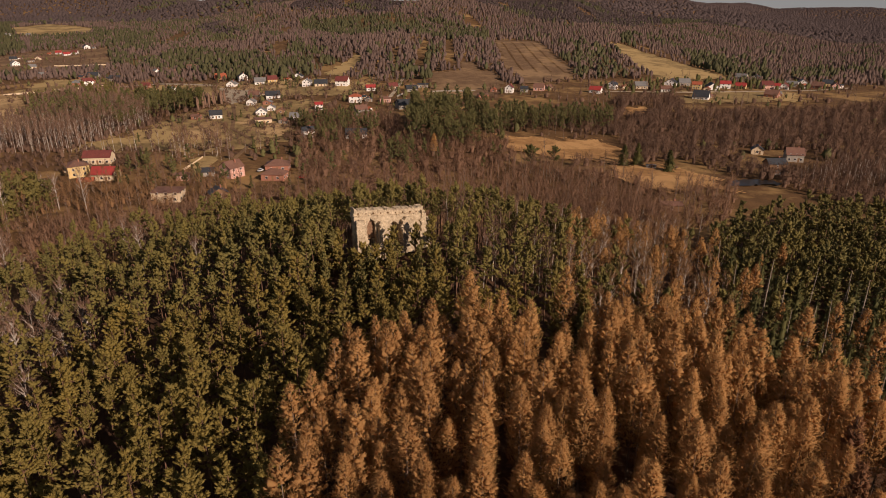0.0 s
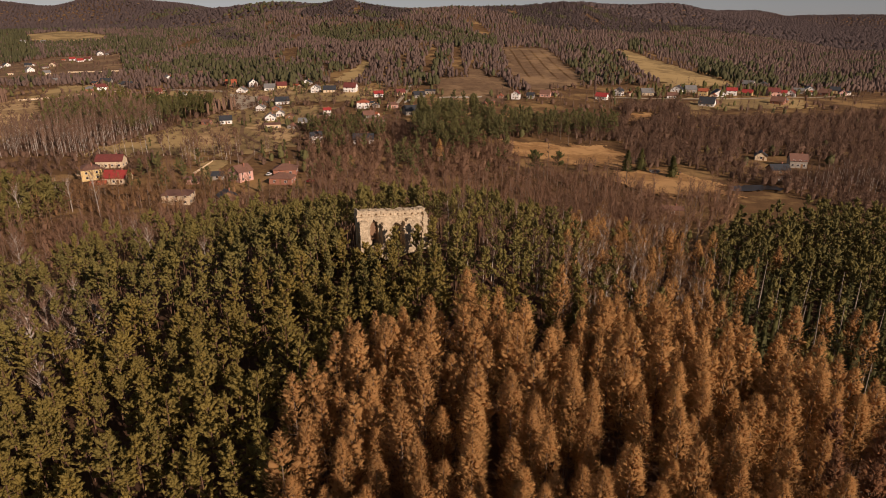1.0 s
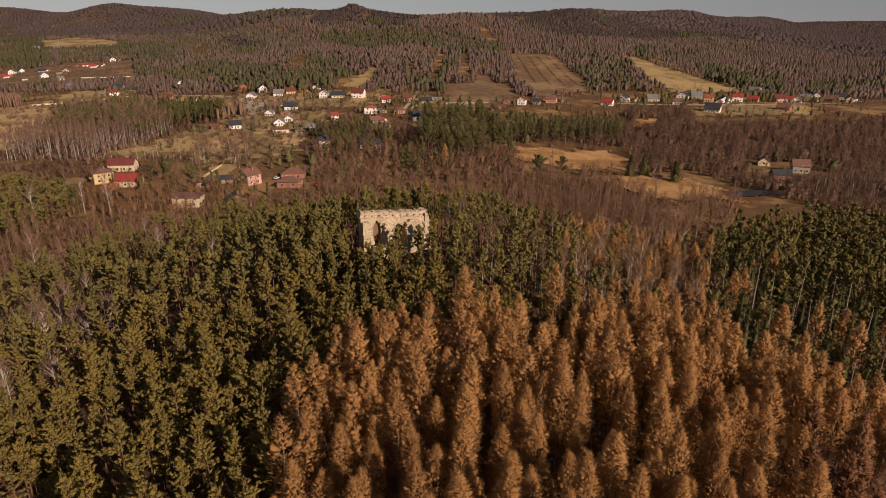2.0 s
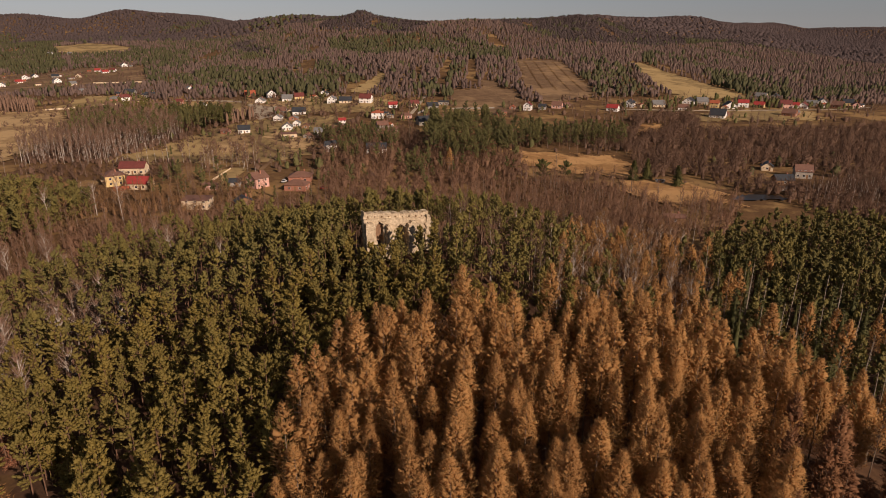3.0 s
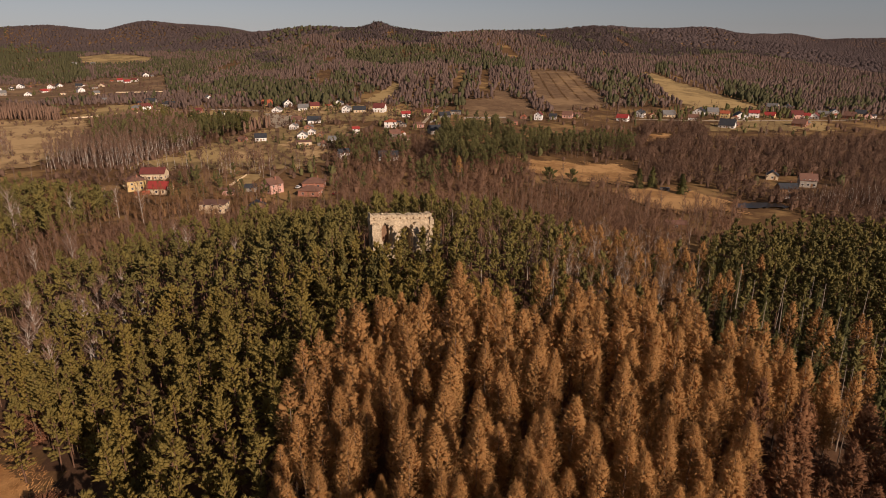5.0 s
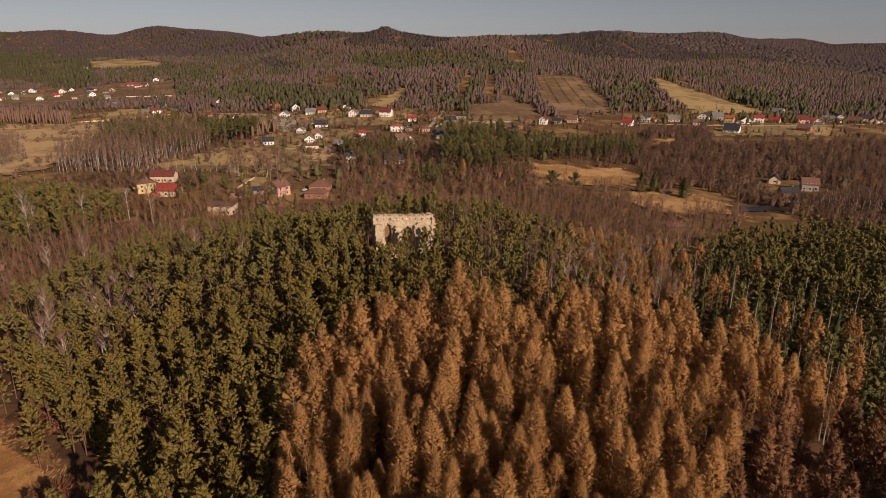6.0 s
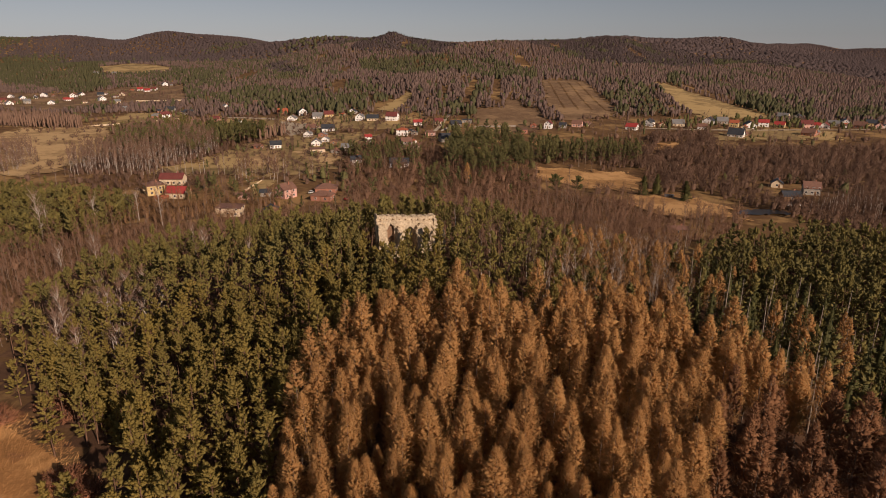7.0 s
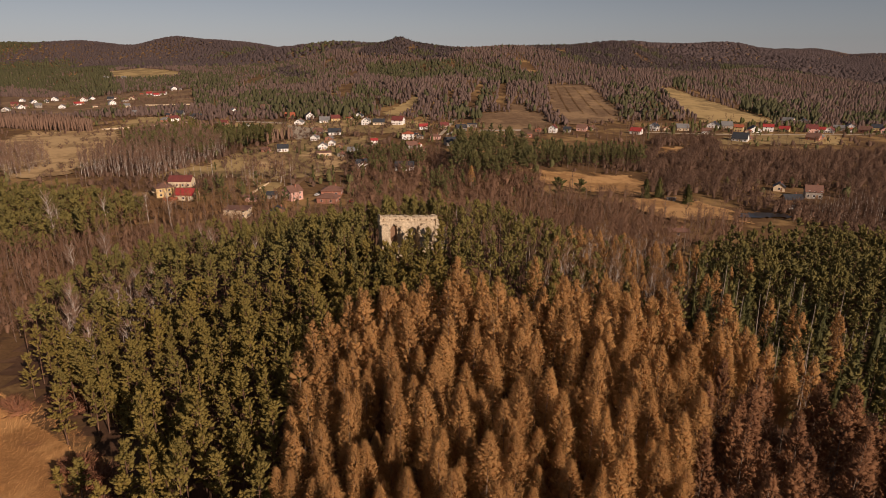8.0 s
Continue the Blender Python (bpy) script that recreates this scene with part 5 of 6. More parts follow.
wood("alder_scrub", "brown bushes behind the cottages", "scrub", [far_round(np.random.default_rng(630 + k), 5, 2.6, 60, 0.26) for k in range(4)], (LARCH_BARK, TWIG), q[RNG.uniform(0, 1, len(q)) < 0.55], (0.5, 1.2), 93)
q = strewn(RNG, [(-263, 545), (-191, 505), (-215, 590), (-275, 590)], 5.0)
wood("pine_wood", "dark pines beside the birch grove", "pine wood", [pine(np.random.default_rng(135 + k), 13, 2.2, 12, 7, 0.8, 1.3, (0.6, 1.0), 4) for k in range(4)], (BARK, SPRUCE), q, (0.8, 1.2), 91)
q = strewn(RNG, [(-380, 575), (-290, 555), (-190, 510), (-180, 560), (-230, 625), (-350, 640)], 5.6, off=yards_of())
mix = np.sin(q[:, 0] / 17) * np.sin(q[:, 1] / 13) + RNG.normal(0, 0.5, len(q))
wood("pine_wood", "green pines behind the birch grove", "pine wood", [pine(np.random.default_rng(635 + k), 12, 2.8, 12, 5, 0.8, 1.3, (0.6, 1.0), 4) for k in range(4)], (BARK, PINE_MID), q[mix > 0.15], (0.6, 1.1), 94)
wood("birch_wood", "pinkish bare birches behind the grove", "birch wood", [far_bare(np.random.default_rng(640 + k), 12, 2.0, 16) for k in range(4)], (BIRCH_BARK, TWIG_RED), q[mix <= 0.15], (0.6, 1.1), 95)
q = strewn(RNG, [(-168, 345), (-120, 345), (-100, 400), (-130, 470), (-170, 470)], 9.5)
wood("birch_wood", "loose birches between the cottage plots", "birch wood", [bare(np.random.default_rng(645 + k), 13, 2.4, 20, 10, 0.25, 2.2, 0.08) for k in range(3)], (BIRCH_BARK, TWIG_RED), q[::2], (0.7, 1.1), 96)
wood("garden_trees", "brown bushes and hedges between the cottage plots", "scrub", [far_round(np.random.default_rng(650 + k), 4, 2.6, 60, 0.3, 0.7) for k in range(3)], (LARCH_BARK, TWIG), q[1::2], (0.5, 1.2), 97)
q = strewn(RNG, [(-24, 400), (-7, 362), (37, 376), (39, 439), (22, 505), (-24, 497)], 6.6)
wood("pine_wood", "clump of tall dark pines in the valley", "pine wood", [pine(np.random.default_rng(140 + k), 18, 3.0, 24, 8, 0.7, 1.0, (0.6, 1.0), 4) for k in range(4)], (BARK, PINE_VALLEY), q, (0.55, 1.15), 10)
q = np.concatenate([strewn(RNG, [(-106, 453), (-69, 470), (-45, 447), (-31, 394), (-53, 370), (-79, 389)], 8.0), strewn(RNG, [(-33, 376), (-17, 384), (-9, 346), (-19, 324), (-30, 337)], 7.0)])
q = q[~((q[:, 1] < 412) & (np.abs(q[:, 0] + 50) < 18))]
wood("pine_wood", "dark pines round the white bungalow", "pine wood", [pine(np.random.default_rng(730 + k), 12, 2.6, 20, 8, 0.65, 0.95, (0.6, 1.0), 4) for k in range(3)], (BARK, PINE_VALLEY), q, (0.6, 1.1), 114)
q = strewn(RNG, [(40, 420), (118, 438), (124, 469), (44, 460)], 5.0)
wood("pine_wood", "row of dark pines behind the marsh meadow", "pine wood", [pine(np.random.default_rng(145 + k), 15, 2.4, 18, 7, 0.7, 1.0, (0.6, 1.0), 4) for k in range(4)], (BARK, PINE_VALLEY), q, (0.8, 1.15), 11)
q = strewn(RNG, [(60, 335), (110, 360), (115, 430), (170, 500), (330, 545), (520, 620), (560, 480), (330, 260), (190, 240), (150, 320), (135, 350)], 6.4)
q = np.concatenate([q, strewn(RNG, [(150, 563), (217, 600), (190, 496), (155, 468), (133, 483)], 6.4), strewn(RNG, [(97, 510), (136, 497), (154, 461), (121, 425), (83, 408)], 7.5)])
fr = strewn(RNG, [(172, 304), (209, 288), (300, 300), (330, 340), (230, 325), (212, 345)], 4.6)
wood("alder_wood", "bare alders with pale stems behind the pond", "woodland", [bare(np.random.default_rng(155 + k), 10, 2.2, 16, 7, 0.25, 2.2) for k in range(4)], (BIRCH_BARK, TWIG), fr, (0.8, 1.15), 56)
wood("alder_scrub", "brown leafless alders over the valley floor", "scrub", [far_round(np.random.default_rng(150 + k), 9.5, 4.8, 150, 0.32, 0.9) for k in range(5)], (LARCH_BARK, TWIG), q, (0.5, 1.25), 12)

# trees between the plots of the whole valley
RNG2 = np.random.default_rng(77)
yards = [np.asarray(g) for g in garden]
q = strewn(RNG2, [(-720, 330), (-300, 300), (-170, 330), (-100, 300), (40, 345), (180, 330), (600, 420), (720, 740), (330, 725), (130, 690), (-60, 650), (-330, 710), (-700, 790)], 9.8)
q = q[np.sin(q[:, 0] / 23 + np.sin(q[:, 1] / 31)) * np.sin(q[:, 1] / 19 + 1) + RNG2.normal(0, 0.45, len(q)) > 0.0]
pick = np.sin(q[:, 0] / 47) * np.sin(q[:, 1] / 39 + 2) + RNG2.normal(0, 0.4, len(q))
wood("valley_trees", "bare brown trees between the village plots", "woodland", [far_round(np.random.default_rng(200 + k), 7, 3, 24, 0.55) for k in range(3)] + [bare(np.random.default_rng(205 + k), 12, 2.2, 8, 4, 0.3, 3.4) for k in range(3)], (LARCH_BARK, TWIG), q[pick < 0.72], (0.4, 1.2), 31)
wood("valley_pines", "green pines between the village plots", "pine wood", [far_pine(np.random.default_rng(210 + k), 6.5, 2.6, 40) for k in range(4)], (BARK, PINE_VALLEY), q[pick >= 0.72], (0.5, 1.2), 32)
q = strewn(RNG2, [(-70, 300), (-60, 294), (-10, 300), (40, 335), (40, 400), (-20, 400), (-40, 480), (-110, 480)], 6.0)
pick = RNG2.uniform(0, 1, len(q))
wood("valley_trees", "brown thicket between hill and village", "woodland", [far_round(np.random.default_rng(230 + k), 9, 4.2, 120, 0.28, 0.9) for k in range(4)], (LARCH_BARK, ALDER), q[pick < 0.93], (0.5, 1.3), 35)
wood("valley_pines", "pines in the thicket before the village", "pine wood", [pine(np.random.default_rng(235 + k), 12, 2.4, 12, 7, 0.8, 1.2, (0.6, 1.0), 4) for k in range(4)], (BARK, PINE_VALLEY), q[pick >= 0.93], (0.6, 1.1), 36)
keep, clear[:] = list(clear), yards
q = strewn(RNG2, [(-330, 560), (-180, 380), (-60, 360), (-60, 560), (-20, 640), (-330, 700), (-420, 640)], 7.6)
some = RNG2.uniform(0, 1, len(q)) + 0.25 * np.sin(q[:, 0] / 19) * np.sin(q[:, 1] / 23)
q = q + RNG2.normal(0, 2.0, q.shape)
wood("garden_trees", "bare fruit trees and shrubs round the houses", "woodland", [far_round(np.random.default_rng(220 + k), 4.5, 2.4, 44, 0.35) for k in range(4)], (LARCH_BARK, TWIG), q[some > 0.36], (0.4, 1.3), 33)
wood("garden_evergreens", "dark evergreen garden trees round the houses", "evergreens", [spruce(np.random.default_rng(225 + k), 7, 1.7, 24, 4, 2.4) for k in range(3)], (LARCH_BARK, SPRUCE), q[some < 0.03], (0.4, 1.2), 34)
q = strewn(RNG2, [(-955, 1121), (-719, 1188), (-597, 1180), (-446, 882), (-690, 799), (-520, 640), (-340, 669), (-400, 800)], 17)
wood("garden_trees", "bare trees round the far hamlet", "woodland", [far_round(np.random.default_rng(240 + k), 5, 2.6, 22, 0.6) for k in range(4)], (LARCH_BARK, TWIG), q, (0.4, 1.2), 37)
q = strewn(RNG2, [(-500, 616), (-432, 654), (-300, 470), (-300, 360), (-344, 378), (-485, 549)], 13)
q = q[np.sin(q[:, 0] / 31) * np.sin(q[:, 1] / 27) > -0.2]
wood("meadow_bushes", "round brown bushes scattered over the meadow", "scrub", [far_round(np.random.default_rng(245 + k), 6, 3.2, 60, 0.35) for k in range(3)], (LARCH_BARK, TWIG), q, (0.4, 1.2), 38)
q = strewn(RNG2, [(-410, 372), (-318, 366), (-335, 420), (-395, 490), (-450, 450)], 5.5)
wood("birch_wood", "brown birches beside the pale meadow", "birch wood", [bare(np.random.default_rng(660 + k), 13, 2.4, 20, 9, 0.25, 2.4, 0.08) for k in range(3)], (BIRCH_BARK, TWIG_RED), q, (0.6, 1.1), 98)
q = strewn(RNG2, [(140, 600), (440, 690), (450, 740), (330, 720), (230, 690), (150, 640)], 12)
wood("garden_evergreens", "dark trees behind the village row", "evergreens", [far_pine(np.random.default_rng(250 + k), 8, 2.4, 16) for k in range(3)], (LARCH_BARK, SPRUCE), q, (0.5, 1.1), 39)
q = strewn(RNG2, [(-640, 730), (-520, 700), (-455, 660), (-440, 625), (-520, 630), (-650, 680)], 5)
wood("birch_wood", "belt of bare birches before the far hamlet", "birch wood", [far_bare(np.random.default_rng(260 + k), 13, 1.9, 16) for k in range(4)], (BIRCH_BARK, TWIG_RED), q, (0.7, 1.15), 40)
near = []
for g in garden:
    g = np.asarray(g)
    c = g.mean(0)
    if c[1] < 380:
        continue
    k = RNG2.integers(4, 9)
    a, r = RNG2.uniform(0, 6.28, k), RNG2.uniform(10, 17, k)
    near.append(c + np.stack([np.cos(a) * r, np.sin(a) * r], -1))
near = np.concatenate(near)
ok = np.ones(len(near), bool)
for g in garden:
    ok &= ~inside(g, near[:, 0], near[:, 1])
near = near[ok]
kind = RNG2.uniform(0, 1, len(near))
wood("garden_trees", "bare brown trees close to the village houses", "woodland", [far_round(np.random.default_rng(740 + k), 6, 2.6, 40, 0.4) for k in range(4)], (LARCH_BARK, TWIG), near[kind < 0.55], (0.5, 1.3), 115)
wood("garden_evergreens", "dark clipped evergreens close to the village houses", "evergreens", [far_pine(np.random.default_rng(745 + k), 5.5, 1.9, 20) for k in range(4)], (BARK, PINE_VALLEY), near[kind >= 0.55], (0.4, 1.3), 116)
clear[:] = keep

# single trees of the valley
kinds = [tree("spruce_tree", "dark lone spruce on the tawny meadow", "spruce tree", spruce(np.random.default_rng(300 + k), 12.5, 3.7, 260, 8, 1.5), (LARCH_BARK, SPRUCE), "spruces on the meadow") for k in range(3)]
stand(kinds, [(99, 342), (107, 343), (120, 329)], RNG, (0.85, 1.0))
kinds = [tree("spruce_tree", "dark garden spruce beside the cottages", "spruce tree", spruce(np.random.default_rng(305 + k), 9, 2.2, 70, 6, 1.6), (LARCH_BARK, SPRUCE), "garden spruces") for k in range(3)]
stand(kinds, [(-161, 306), (-165, 336), (-151, 294), (-164, 312), (-181, 316), (-173, 358), (-108, 299), (-92, 295), (-75, 300), (-100, 300), (-127, 314)], RNG, (0.6, 1.0))
kinds = [tree("pine_tree", "dark spreading pine beside the meadow", "pine tree", pine(np.random.default_rng(310 + k), 10, 4.2, 40, 9, 0.8, 1.0), (BARK, SPRUCE)) for k in range(2)]
stand(kinds, [(48, 341), (61, 343)], RNG, (0.9, 1.1))
kinds = [tree("larch_tree", "lone orange larch below the dark pines", "larch tree", larch(np.random.default_rng(315), 15, 2.6, 900, 2.0), (LARCH_BARK, LARCH))]
stand(kinds, [(-5, 352)], RNG, (1.0, 1.05))
kinds = [tree("shrub", "reddish brown leafless shrub at the meadow edge", "shrub", shrub(np.random.default_rng(320 + k), 3.4, 3.0, 520, 1.7), (LARCH_BARK, RUSSET), "shrubs at the meadow edge") for k in range(3)]
stand(kinds, SHRUBS, RNG, (0.7, 1.2))

# standing grass of the meadow
rng = np.random.default_rng(900)
q = np.stack([rng.uniform(-127, -46, 26000), rng.uniform(8, 96, 26000)], -1)
q = q[inside([(-127, 97), (-96, 87), (-82, 80), (-66, 68), (-56, 56), (-50, 46), (-46, 20), (-127, 8)], q[:, 0], q[:, 1]) & (q[:, 1] > 25)]
b = np.column_stack([q, land(q[:, 0], q[:, 1]) - 0.05])
way = rng.normal(0, 0.3, b.shape) + np.array([0.7, 0.35, 0.45])
me = tri_mesh("meadow_grass", *blades(rng, b, way, rng.uniform(0.6, 1.1, len(b)), rng.uniform(0.12, 0.24, len(b)), np.array([[0, -0.6, 0.7]]) + 0 * b, 0.3), [STRAW])
tagged(new("meadow_grass", me), "tufts of dry tawny meadow grass", "grass", kind="stuff")

# hillsides
far = [(-700, 800), (-446, 760), (-330, 700), (-130, 670), (-60, 640), (20, 660), (80, 640), (140, 690), (330, 720), (700, 720), (1000, 1300), (900, 1800), (-1300, 1800), (-1500, 1300)]
q = strewn(RNG, far, 6.1, 0.8)
x, y = q[:, 0], q[:, 1]
gaps = np.sin(x / 29 + 0.5 * np.sin(y / 70)) * np.sin(y / 95 + 1) + 0.5 * np.sin(x / 11 + y / 57) + RNG.normal(0, 0.3, len(q))
strips = inside([(-68, 851), (-22, 966), (21, 975), (21, 721), (-50, 697)], x, y)
q = q[(gaps < 0.9) & ~(strips & (np.sin(x / 5.5) > 0.55))]
x, y = q[:, 0], q[:, 1]
odds = 0.05 + 0.75 * (np.sin(x / 61 + 1.7) * np.sin(y / 83) + 0.6 * np.sin(x / 23 + y / 31) + 0.3 * np.sin(x / 9.0) * np.sin(y / 11.0) > 1.15)
PINE_PARTS = (
    ([(-2304, 2844), (-1604, 2406), (-897, 1416), (-750, 1196), (-740, 1091), (-969, 1266), (-1081, 1311), (-1500, 1300)], 0.85),
    ([(-1051, 1800), (-588, 1395), (-459, 1058), (-565, 1129), (-670, 1268), (-674, 1166), (-743, 1194), (-938, 1518)], 0.5),
    ([(-579, 1135), (-407, 935), (-399, 1032), (-260, 919), (-172, 831), (-118, 781), (-112, 704), (-160, 653), (-249, 692), (-288, 761), (-468, 930)], 0.72),
    ([(-750, 1743), (-600, 1800), (-358, 1462), (-271, 1105), (-410, 1214), (-422, 1041), (-508, 1174)], 0.28),
    ([(-299, 1400), (-86, 1305), (-19, 1004), (-73, 1130), (-137, 1016), (-259, 1241)], 0.85),
    ([(-89, 1344), (-3, 1135), (77, 1141), (69, 985), (-9, 965), (-73, 1130)], 0.7),
    ([(149, 858), (196, 933), (213, 860), (207, 711), (156, 645), (146, 701)], 0.6),
    ([(376, 1043), (403, 996), (396, 858), (479, 980), (377, 750), (346, 737), (323, 760), (318, 841)], 0.85),
    ([(547, 1699), (714, 1800), (583, 1639), (511, 1559)], 0.9),
    ([(458, 867), (543, 908), (465, 766), (406, 758)], 0.75),
    ([(293, 1105), (325, 1158), (286, 984), (262, 974)], 0.8),
    ([(-30, 760), (-15, 900), (0, 905), (-5, 770)], 0.6),
)
for poly, share in PINE_PARTS:
    odds = np.where(inside(poly, x, y), share, odds)
odds = odds + 0.12 * np.sin(x / 14.0) * np.sin(y / 17.0)
green = RNG.uniform(0, 1, len(q)) < odds
beech = np.zeros(len(q), bool)
for poly in ([(103, 1438), (40, 1800), (900, 1800), (640, 1690), (600, 1690), (310, 1318), (200, 1330)], [(-443, 1800), (-153, 1800), (-97, 1448), (-89, 1344), (-221, 1423), (-317, 1517)], [(-466, 1276), (-503, 1494), (-417, 1346), (-374, 1170)]):
    beech |= inside(poly, x + 20 * np.sin(y / 30), y + 20 * np.sin(x / 27))
beech &= ~green
wood("hillside_pines", "dark green pines scattered over the hillside", "pine wood", [far_pine(np.random.default_rng(160 + k)) for k in range(6)], (BARK, PINE_FAR), q[green], (0.5, 1.35), 13, grow=0.3)
wood("hillside_birches", "pinkish brown leafless woods on the hillside", "birch wood", [far_bare(np.random.default_rng(170 + k)) for k in range(8)], (LARCH_BARK, TWIG_HILL), q[~green & ~beech], (0.45, 1.25), 14, grow=0.2)
wood("hillside_beeches", "dark purple-brown beech wood on the ridge", "beech wood", [far_round(np.random.default_rng(175 + k), 9, 4.4, 9, 1.6, 1.3) for k in range(6)], (LARCH_BARK, TWIG_FAR), q[beech], (0.8, 1.25), 17, grow=0.2)
rest = [(-3600, 1000), (-1500, 1300), (-1300, 1800), (900, 1800), (1000, 1300), (700, 700), (2900, 2200), (2900, 4850), (-3600, 4850)]
q = strewn(RNG, rest, 19)
q = q[np.hypot(q[:, 0], q[:, 1]) < 4780]
green = (np.sin(q[:, 0] / 161 + 1.7) * np.sin(q[:, 1] / 183) + RNG.normal(0, 0.25, len(q)) - 0.0009 * q[:, 0] - 0.0016 * np.maximum(0, q[:, 1] - 1700) - 0.5 * (q[:, 0] > -800)) > 0.55
wood("distant_pines", "dark pine woods on the far hills", "pine wood", [far_pine(np.random.default_rng(180 + k), 5, 3.2, 7) for k in range(5)], (BARK, PINE_FAR), q[green], (1.9, 2.7), 15)
wood("distant_woods", "purple-brown leafless woods on the far hills", "woodland", [canopy(np.random.default_rng(190 + k)) for k in range(6)], (LARCH_BARK, TWIG_FAR), q[~green], (0.85, 1.35), 16)


# ---- the ruin ----
def rubble(outline, y0, y1, seed, cell=0.55, rough=0.13):
    """A mass of rubble masonry: an upright outline in x and z given thickness, cut fine and made uneven."""
    bm = bmesh.new()
    n = []
    for (ax, az), (bx, bz) in zip(outline, outline[1:] + outline[:1]):
        k = max(1, round(math.hypot(bx - ax, bz - az) / cell))
        n += [(ax + (bx - ax) * i / k, az + (bz - az) * i / k) for i in range(k)]
    rng = random.Random(seed)
    n = [(x + rng.uniform(-rough, rough), z + (rng.uniform(-rough, rough) * 1.3 if z > 0.5 else 0)) for x, z in n]
    xs, zs = [q[0] for q in n], [q[1] for q in n]
    # a grid of small blocks kept where their middle lies inside the outline, so that edges break away in steps
    nx, nz, ny = round((max(xs) - min(xs)) / cell), round((max(zs) - min(zs)) / cell), max(2, round((y1 - y0) / cell))
    cx = np.linspace(min(xs), max(xs), nx + 1)
    cz = np.linspace(min(zs), max(zs), nz + 1)
    cy = np.linspace(y0, y1, ny + 1)
    mx, mz = (cx[:-1] + cx[1:]) / 2, (cz[:-1] + cz[1:]) / 2
    gx, gz = np.meshgrid(mx, mz, indexing="ij")
    full = inside(n, gx, gz)
    verts = {}

    def at(i, j, k):
        if (i, j, k) not in verts:
            v = Vector((cx[i], cy[j], cz[k]))
            v += noise.noise_vector(v * 1.7 + Vector((seed, 0, 0))) * rough * 1.6 + noise.noise_vector(v * 0.5 + Vector((0, seed, 0))) * rough * 1.6
            verts[i, j, k] = bm.verts.new(v)
        return verts[i, j, k]
    for i in range(nx):
        for k in range(nz):
            if not full[i, k]:
                continue
            for j in range(ny):
                if j == 0:
                    bm.faces.new((at(i, 0, k), at(i + 1, 0, k), at(i + 1, 0, k + 1), at(i, 0, k + 1)))
                if j == ny - 1:
                    bm.faces.new((at(i, ny, k), at(i, ny, k + 1), at(i + 1, ny, k + 1), at(i + 1, ny, k)))
                if i == 0 or not full[i - 1, k]:
                    bm.faces.new((at(i, j, k), at(i, j, k + 1), at(i, j + 1, k + 1), at(i, j + 1, k)))
                if i == nx - 1 or not full[i + 1, k]:
                    bm.faces.new((at(i + 1, j, k), at(i + 1, j + 1, k), at(i + 1, j + 1, k + 1), at(i + 1, j, k + 1)))
                if k == 0 or not full[i, k - 1]:
                    bm.faces.new((at(i, j, k), at(i, j + 1, k), at(i + 1, j + 1, k), at(i + 1, j, k)))
                if k == nz - 1 or not full[i, k + 1]:
                    bm.faces.new((at(i, j, k + 1), at(i + 1, j, k + 1), at(i + 1, j + 1, k + 1), at(i, j + 1, k + 1)))
    return bm


ruin = tagged(new("castle_ruin"), "roofless pale limestone ruin among the pines", "ruin")
# long back wall with two recesses, and a thinner upper part behind a ledge
low = [(0, -3), (3.1, -3), (3.1, 5.0), (3.4, 6.3), (4.3, 6.9), (5.2, 6.3), (5.5, 5.0), (5.5, -3), (8.9, -3), (8.9, 3.6), (9.4, 5.0), (10.4, 5.6), (11.5, 5.0), (12.1, 3.6), (12.1, -3), (18.6, -3), (18.6, 6.6), (0, 8.2)]
part("wall", rubble(low, 0, 2.2, 3, 0.22, 0.1), STONE, ruin)
part("backing", rubble([(0.2, -3), (3.1, -3), (3.1, 1.5), (5.5, 1.5), (5.5, -3), (18.4, -3), (18.4, 6.4), (0.2, 8.0)], 2.15, 2.8, 13, 0.6, 0.09), STONE, ruin)
part("brick_lining", rubble([(2.9, 1.4), (5.7, 1.4), (5.7, 6.8), (2.9, 6.8)], 1.2, 1.35, 14, 0.3, 0.05), LINING, ruin)
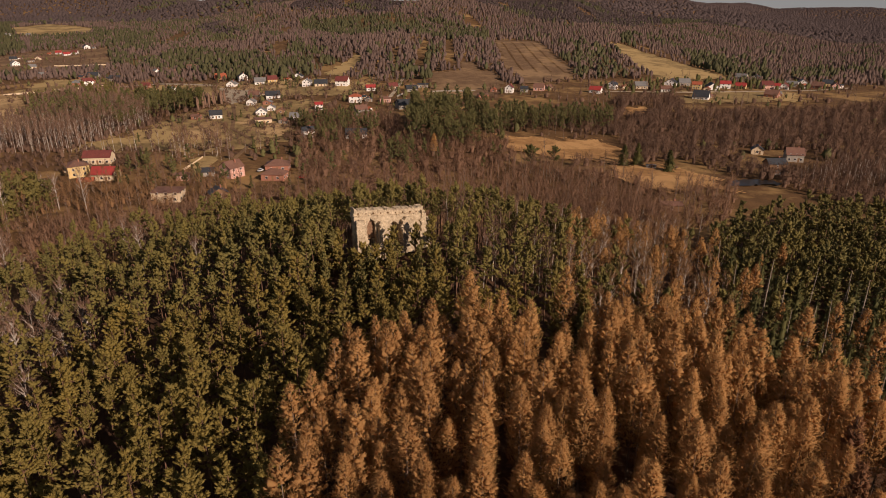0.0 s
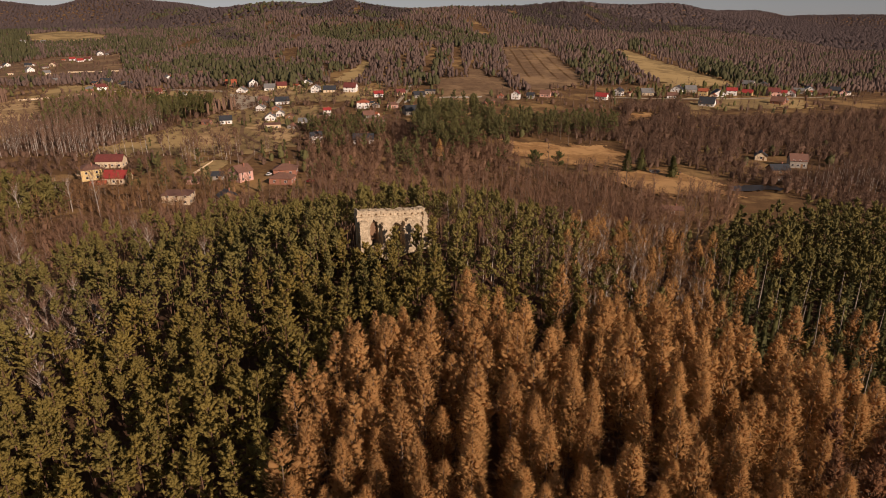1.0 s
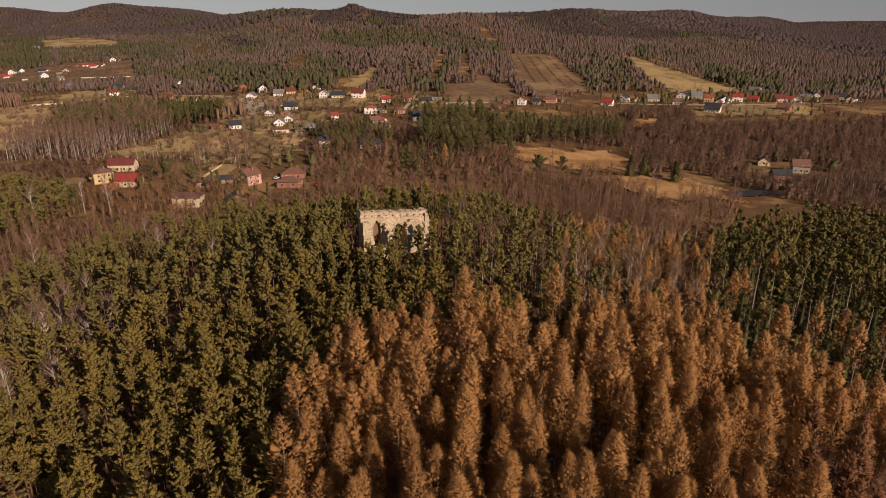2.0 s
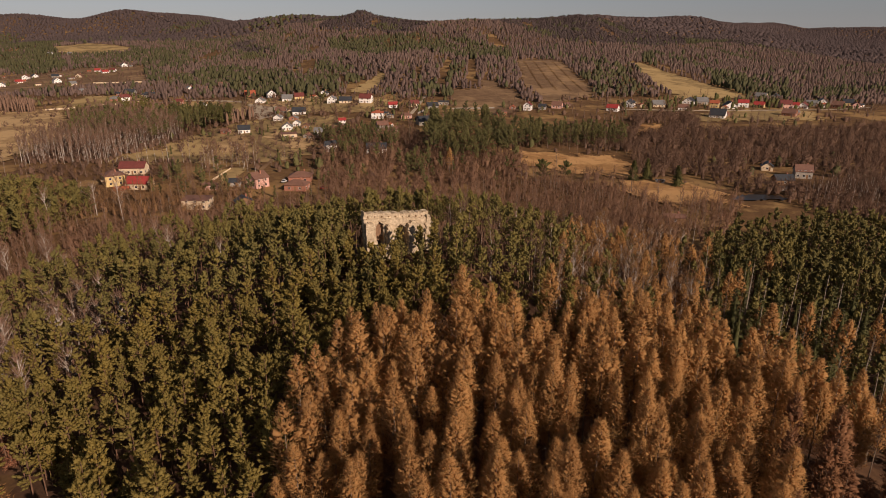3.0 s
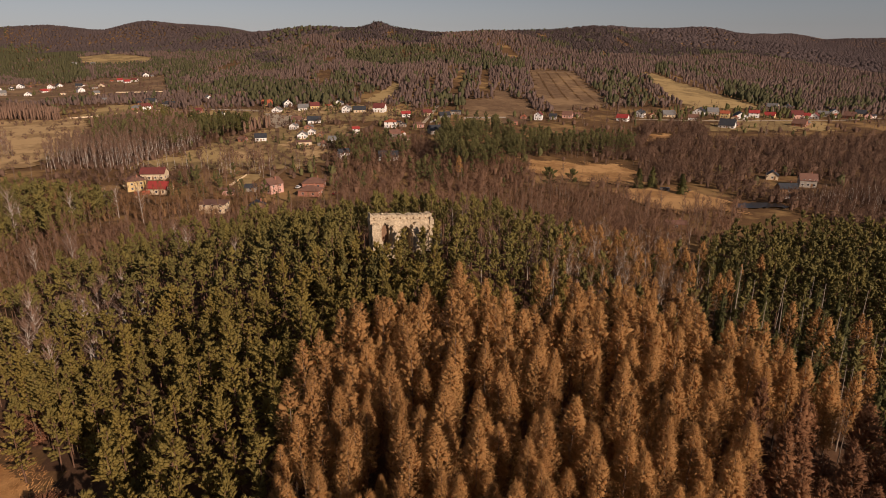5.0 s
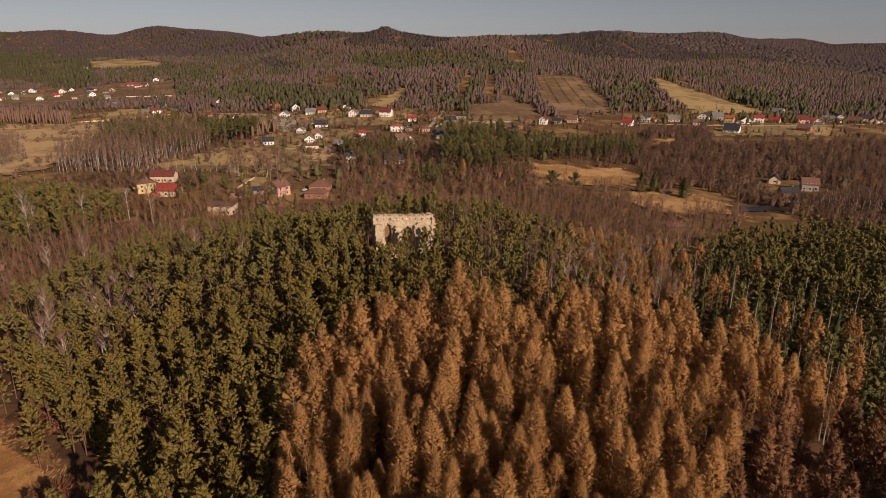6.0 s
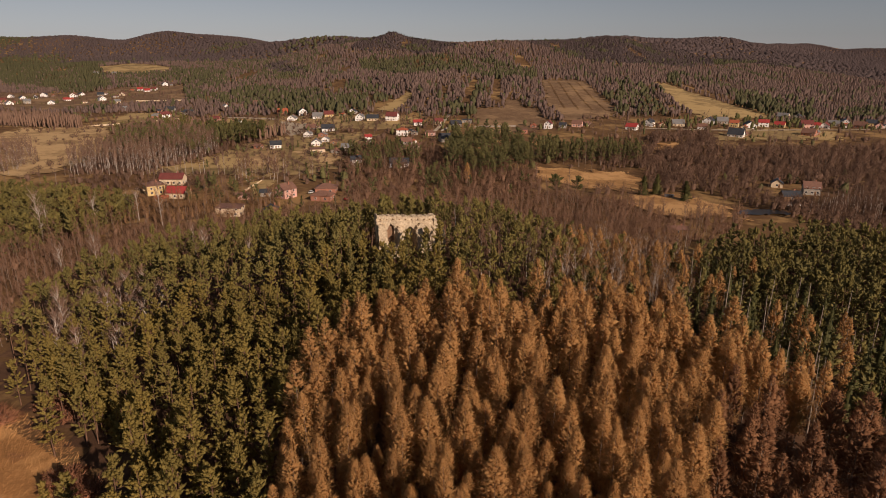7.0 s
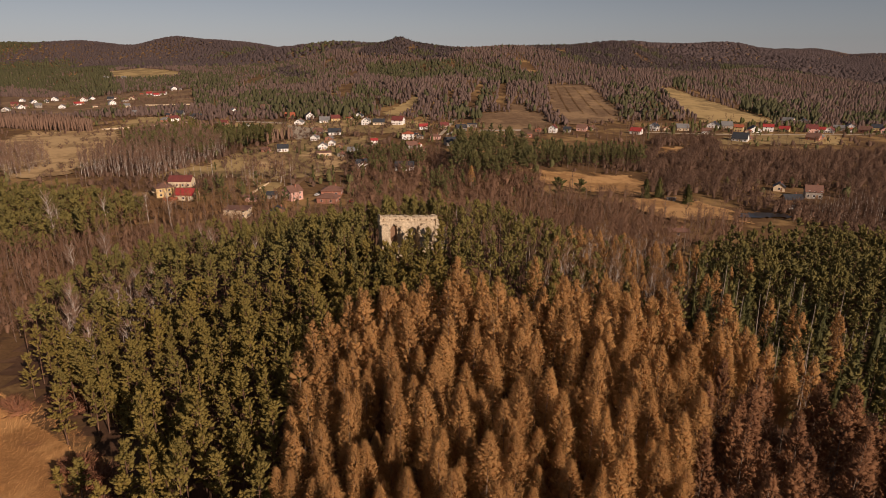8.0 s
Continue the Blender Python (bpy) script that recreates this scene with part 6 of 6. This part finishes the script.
upper = [(0, 7.6), (18.6, 6.0), (18.7, 8.4), (17.2, 8.3), (15.5, 8.2), (13.0, 8.5), (10.5, 8.5), (8.0, 8.9), (6.0, 9.0), (3.0, 9.4), (1.2, 9.5), (0, 9.8)]
part("upper_wall", rubble(upper, 0.5, 2.7, 4, 0.22, 0.13), STONE, ruin)
# stubs of the cross walls that stand out from it
part("pier", rubble([(0, -3), (2.9, -3), (3.0, 1.2), (2.8, 4.5), (2.8, 6.2), (1.6, 7.3), (0.2, 7.2)], -1.2, 0.1, 5, 0.22, 0.11), STONE, ruin)
part("pier", rubble([(5.6, -3), (9.3, -3), (9.2, 0.4), (8.4, 2.6), (7.6, 4.4), (6.9, 5.8), (6.2, 6.2), (5.9, 3.0)], -1.6, 0.1, 6, 0.3, 0.1), STONE, ruin)
part("vault_stub", rubble([(12.0, -3), (15.4, -3), (15.4, 4.6), (14.9, 5.9), (13.6, 6.6), (12.3, 6.0), (11.9, 4.6), (12.3, 2.0)], -1.5, 0.1, 7, 0.3, 0.1), STONE, ruin)
part("side_wall", rubble([(17.6, -3), (20.2, -3), (20.0, 2.0), (19.2, 4.4), (18.9, 7.4), (17.8, 7.8)], -0.5, 0.2, 8, 0.35, 0.12), STONE, ruin)
part("side_wall", rubble([(19.8, -3), (21.6, -3), (21.4, 3.2), (20.7, 4.8), (19.9, 5.0)], -1.0, 1.8, 9, 0.35, 0.12), STONE, ruin)
part("fallen_masonry", rubble([(0.4, -3), (9.5, -3), (9.2, -0.8), (6.0, 0.3), (2.5, 0.1)], -3.4, -1.0, 10, 0.4, 0.2), STONE, ruin)
# sockets of the floor beams: solid dark blocks stand for the shaded holes
for x in (1.0, 3.0, 5.0, 6.9, 8.9, 10.9, 12.9, 14.9, 16.6):
    bm = bmesh.new()
    z = 8.45 - x * 0.088
    box(bm, x, x + 0.32, 0.34, 0.62, z, z + 0.35)
    part("socket_shade_block", bm, SOIL, ruin, "dark block standing for a shaded beam socket")
ruin.matrix_basis = pose(-22.0, 149.3, 43.4, 0, 0, 24.8)
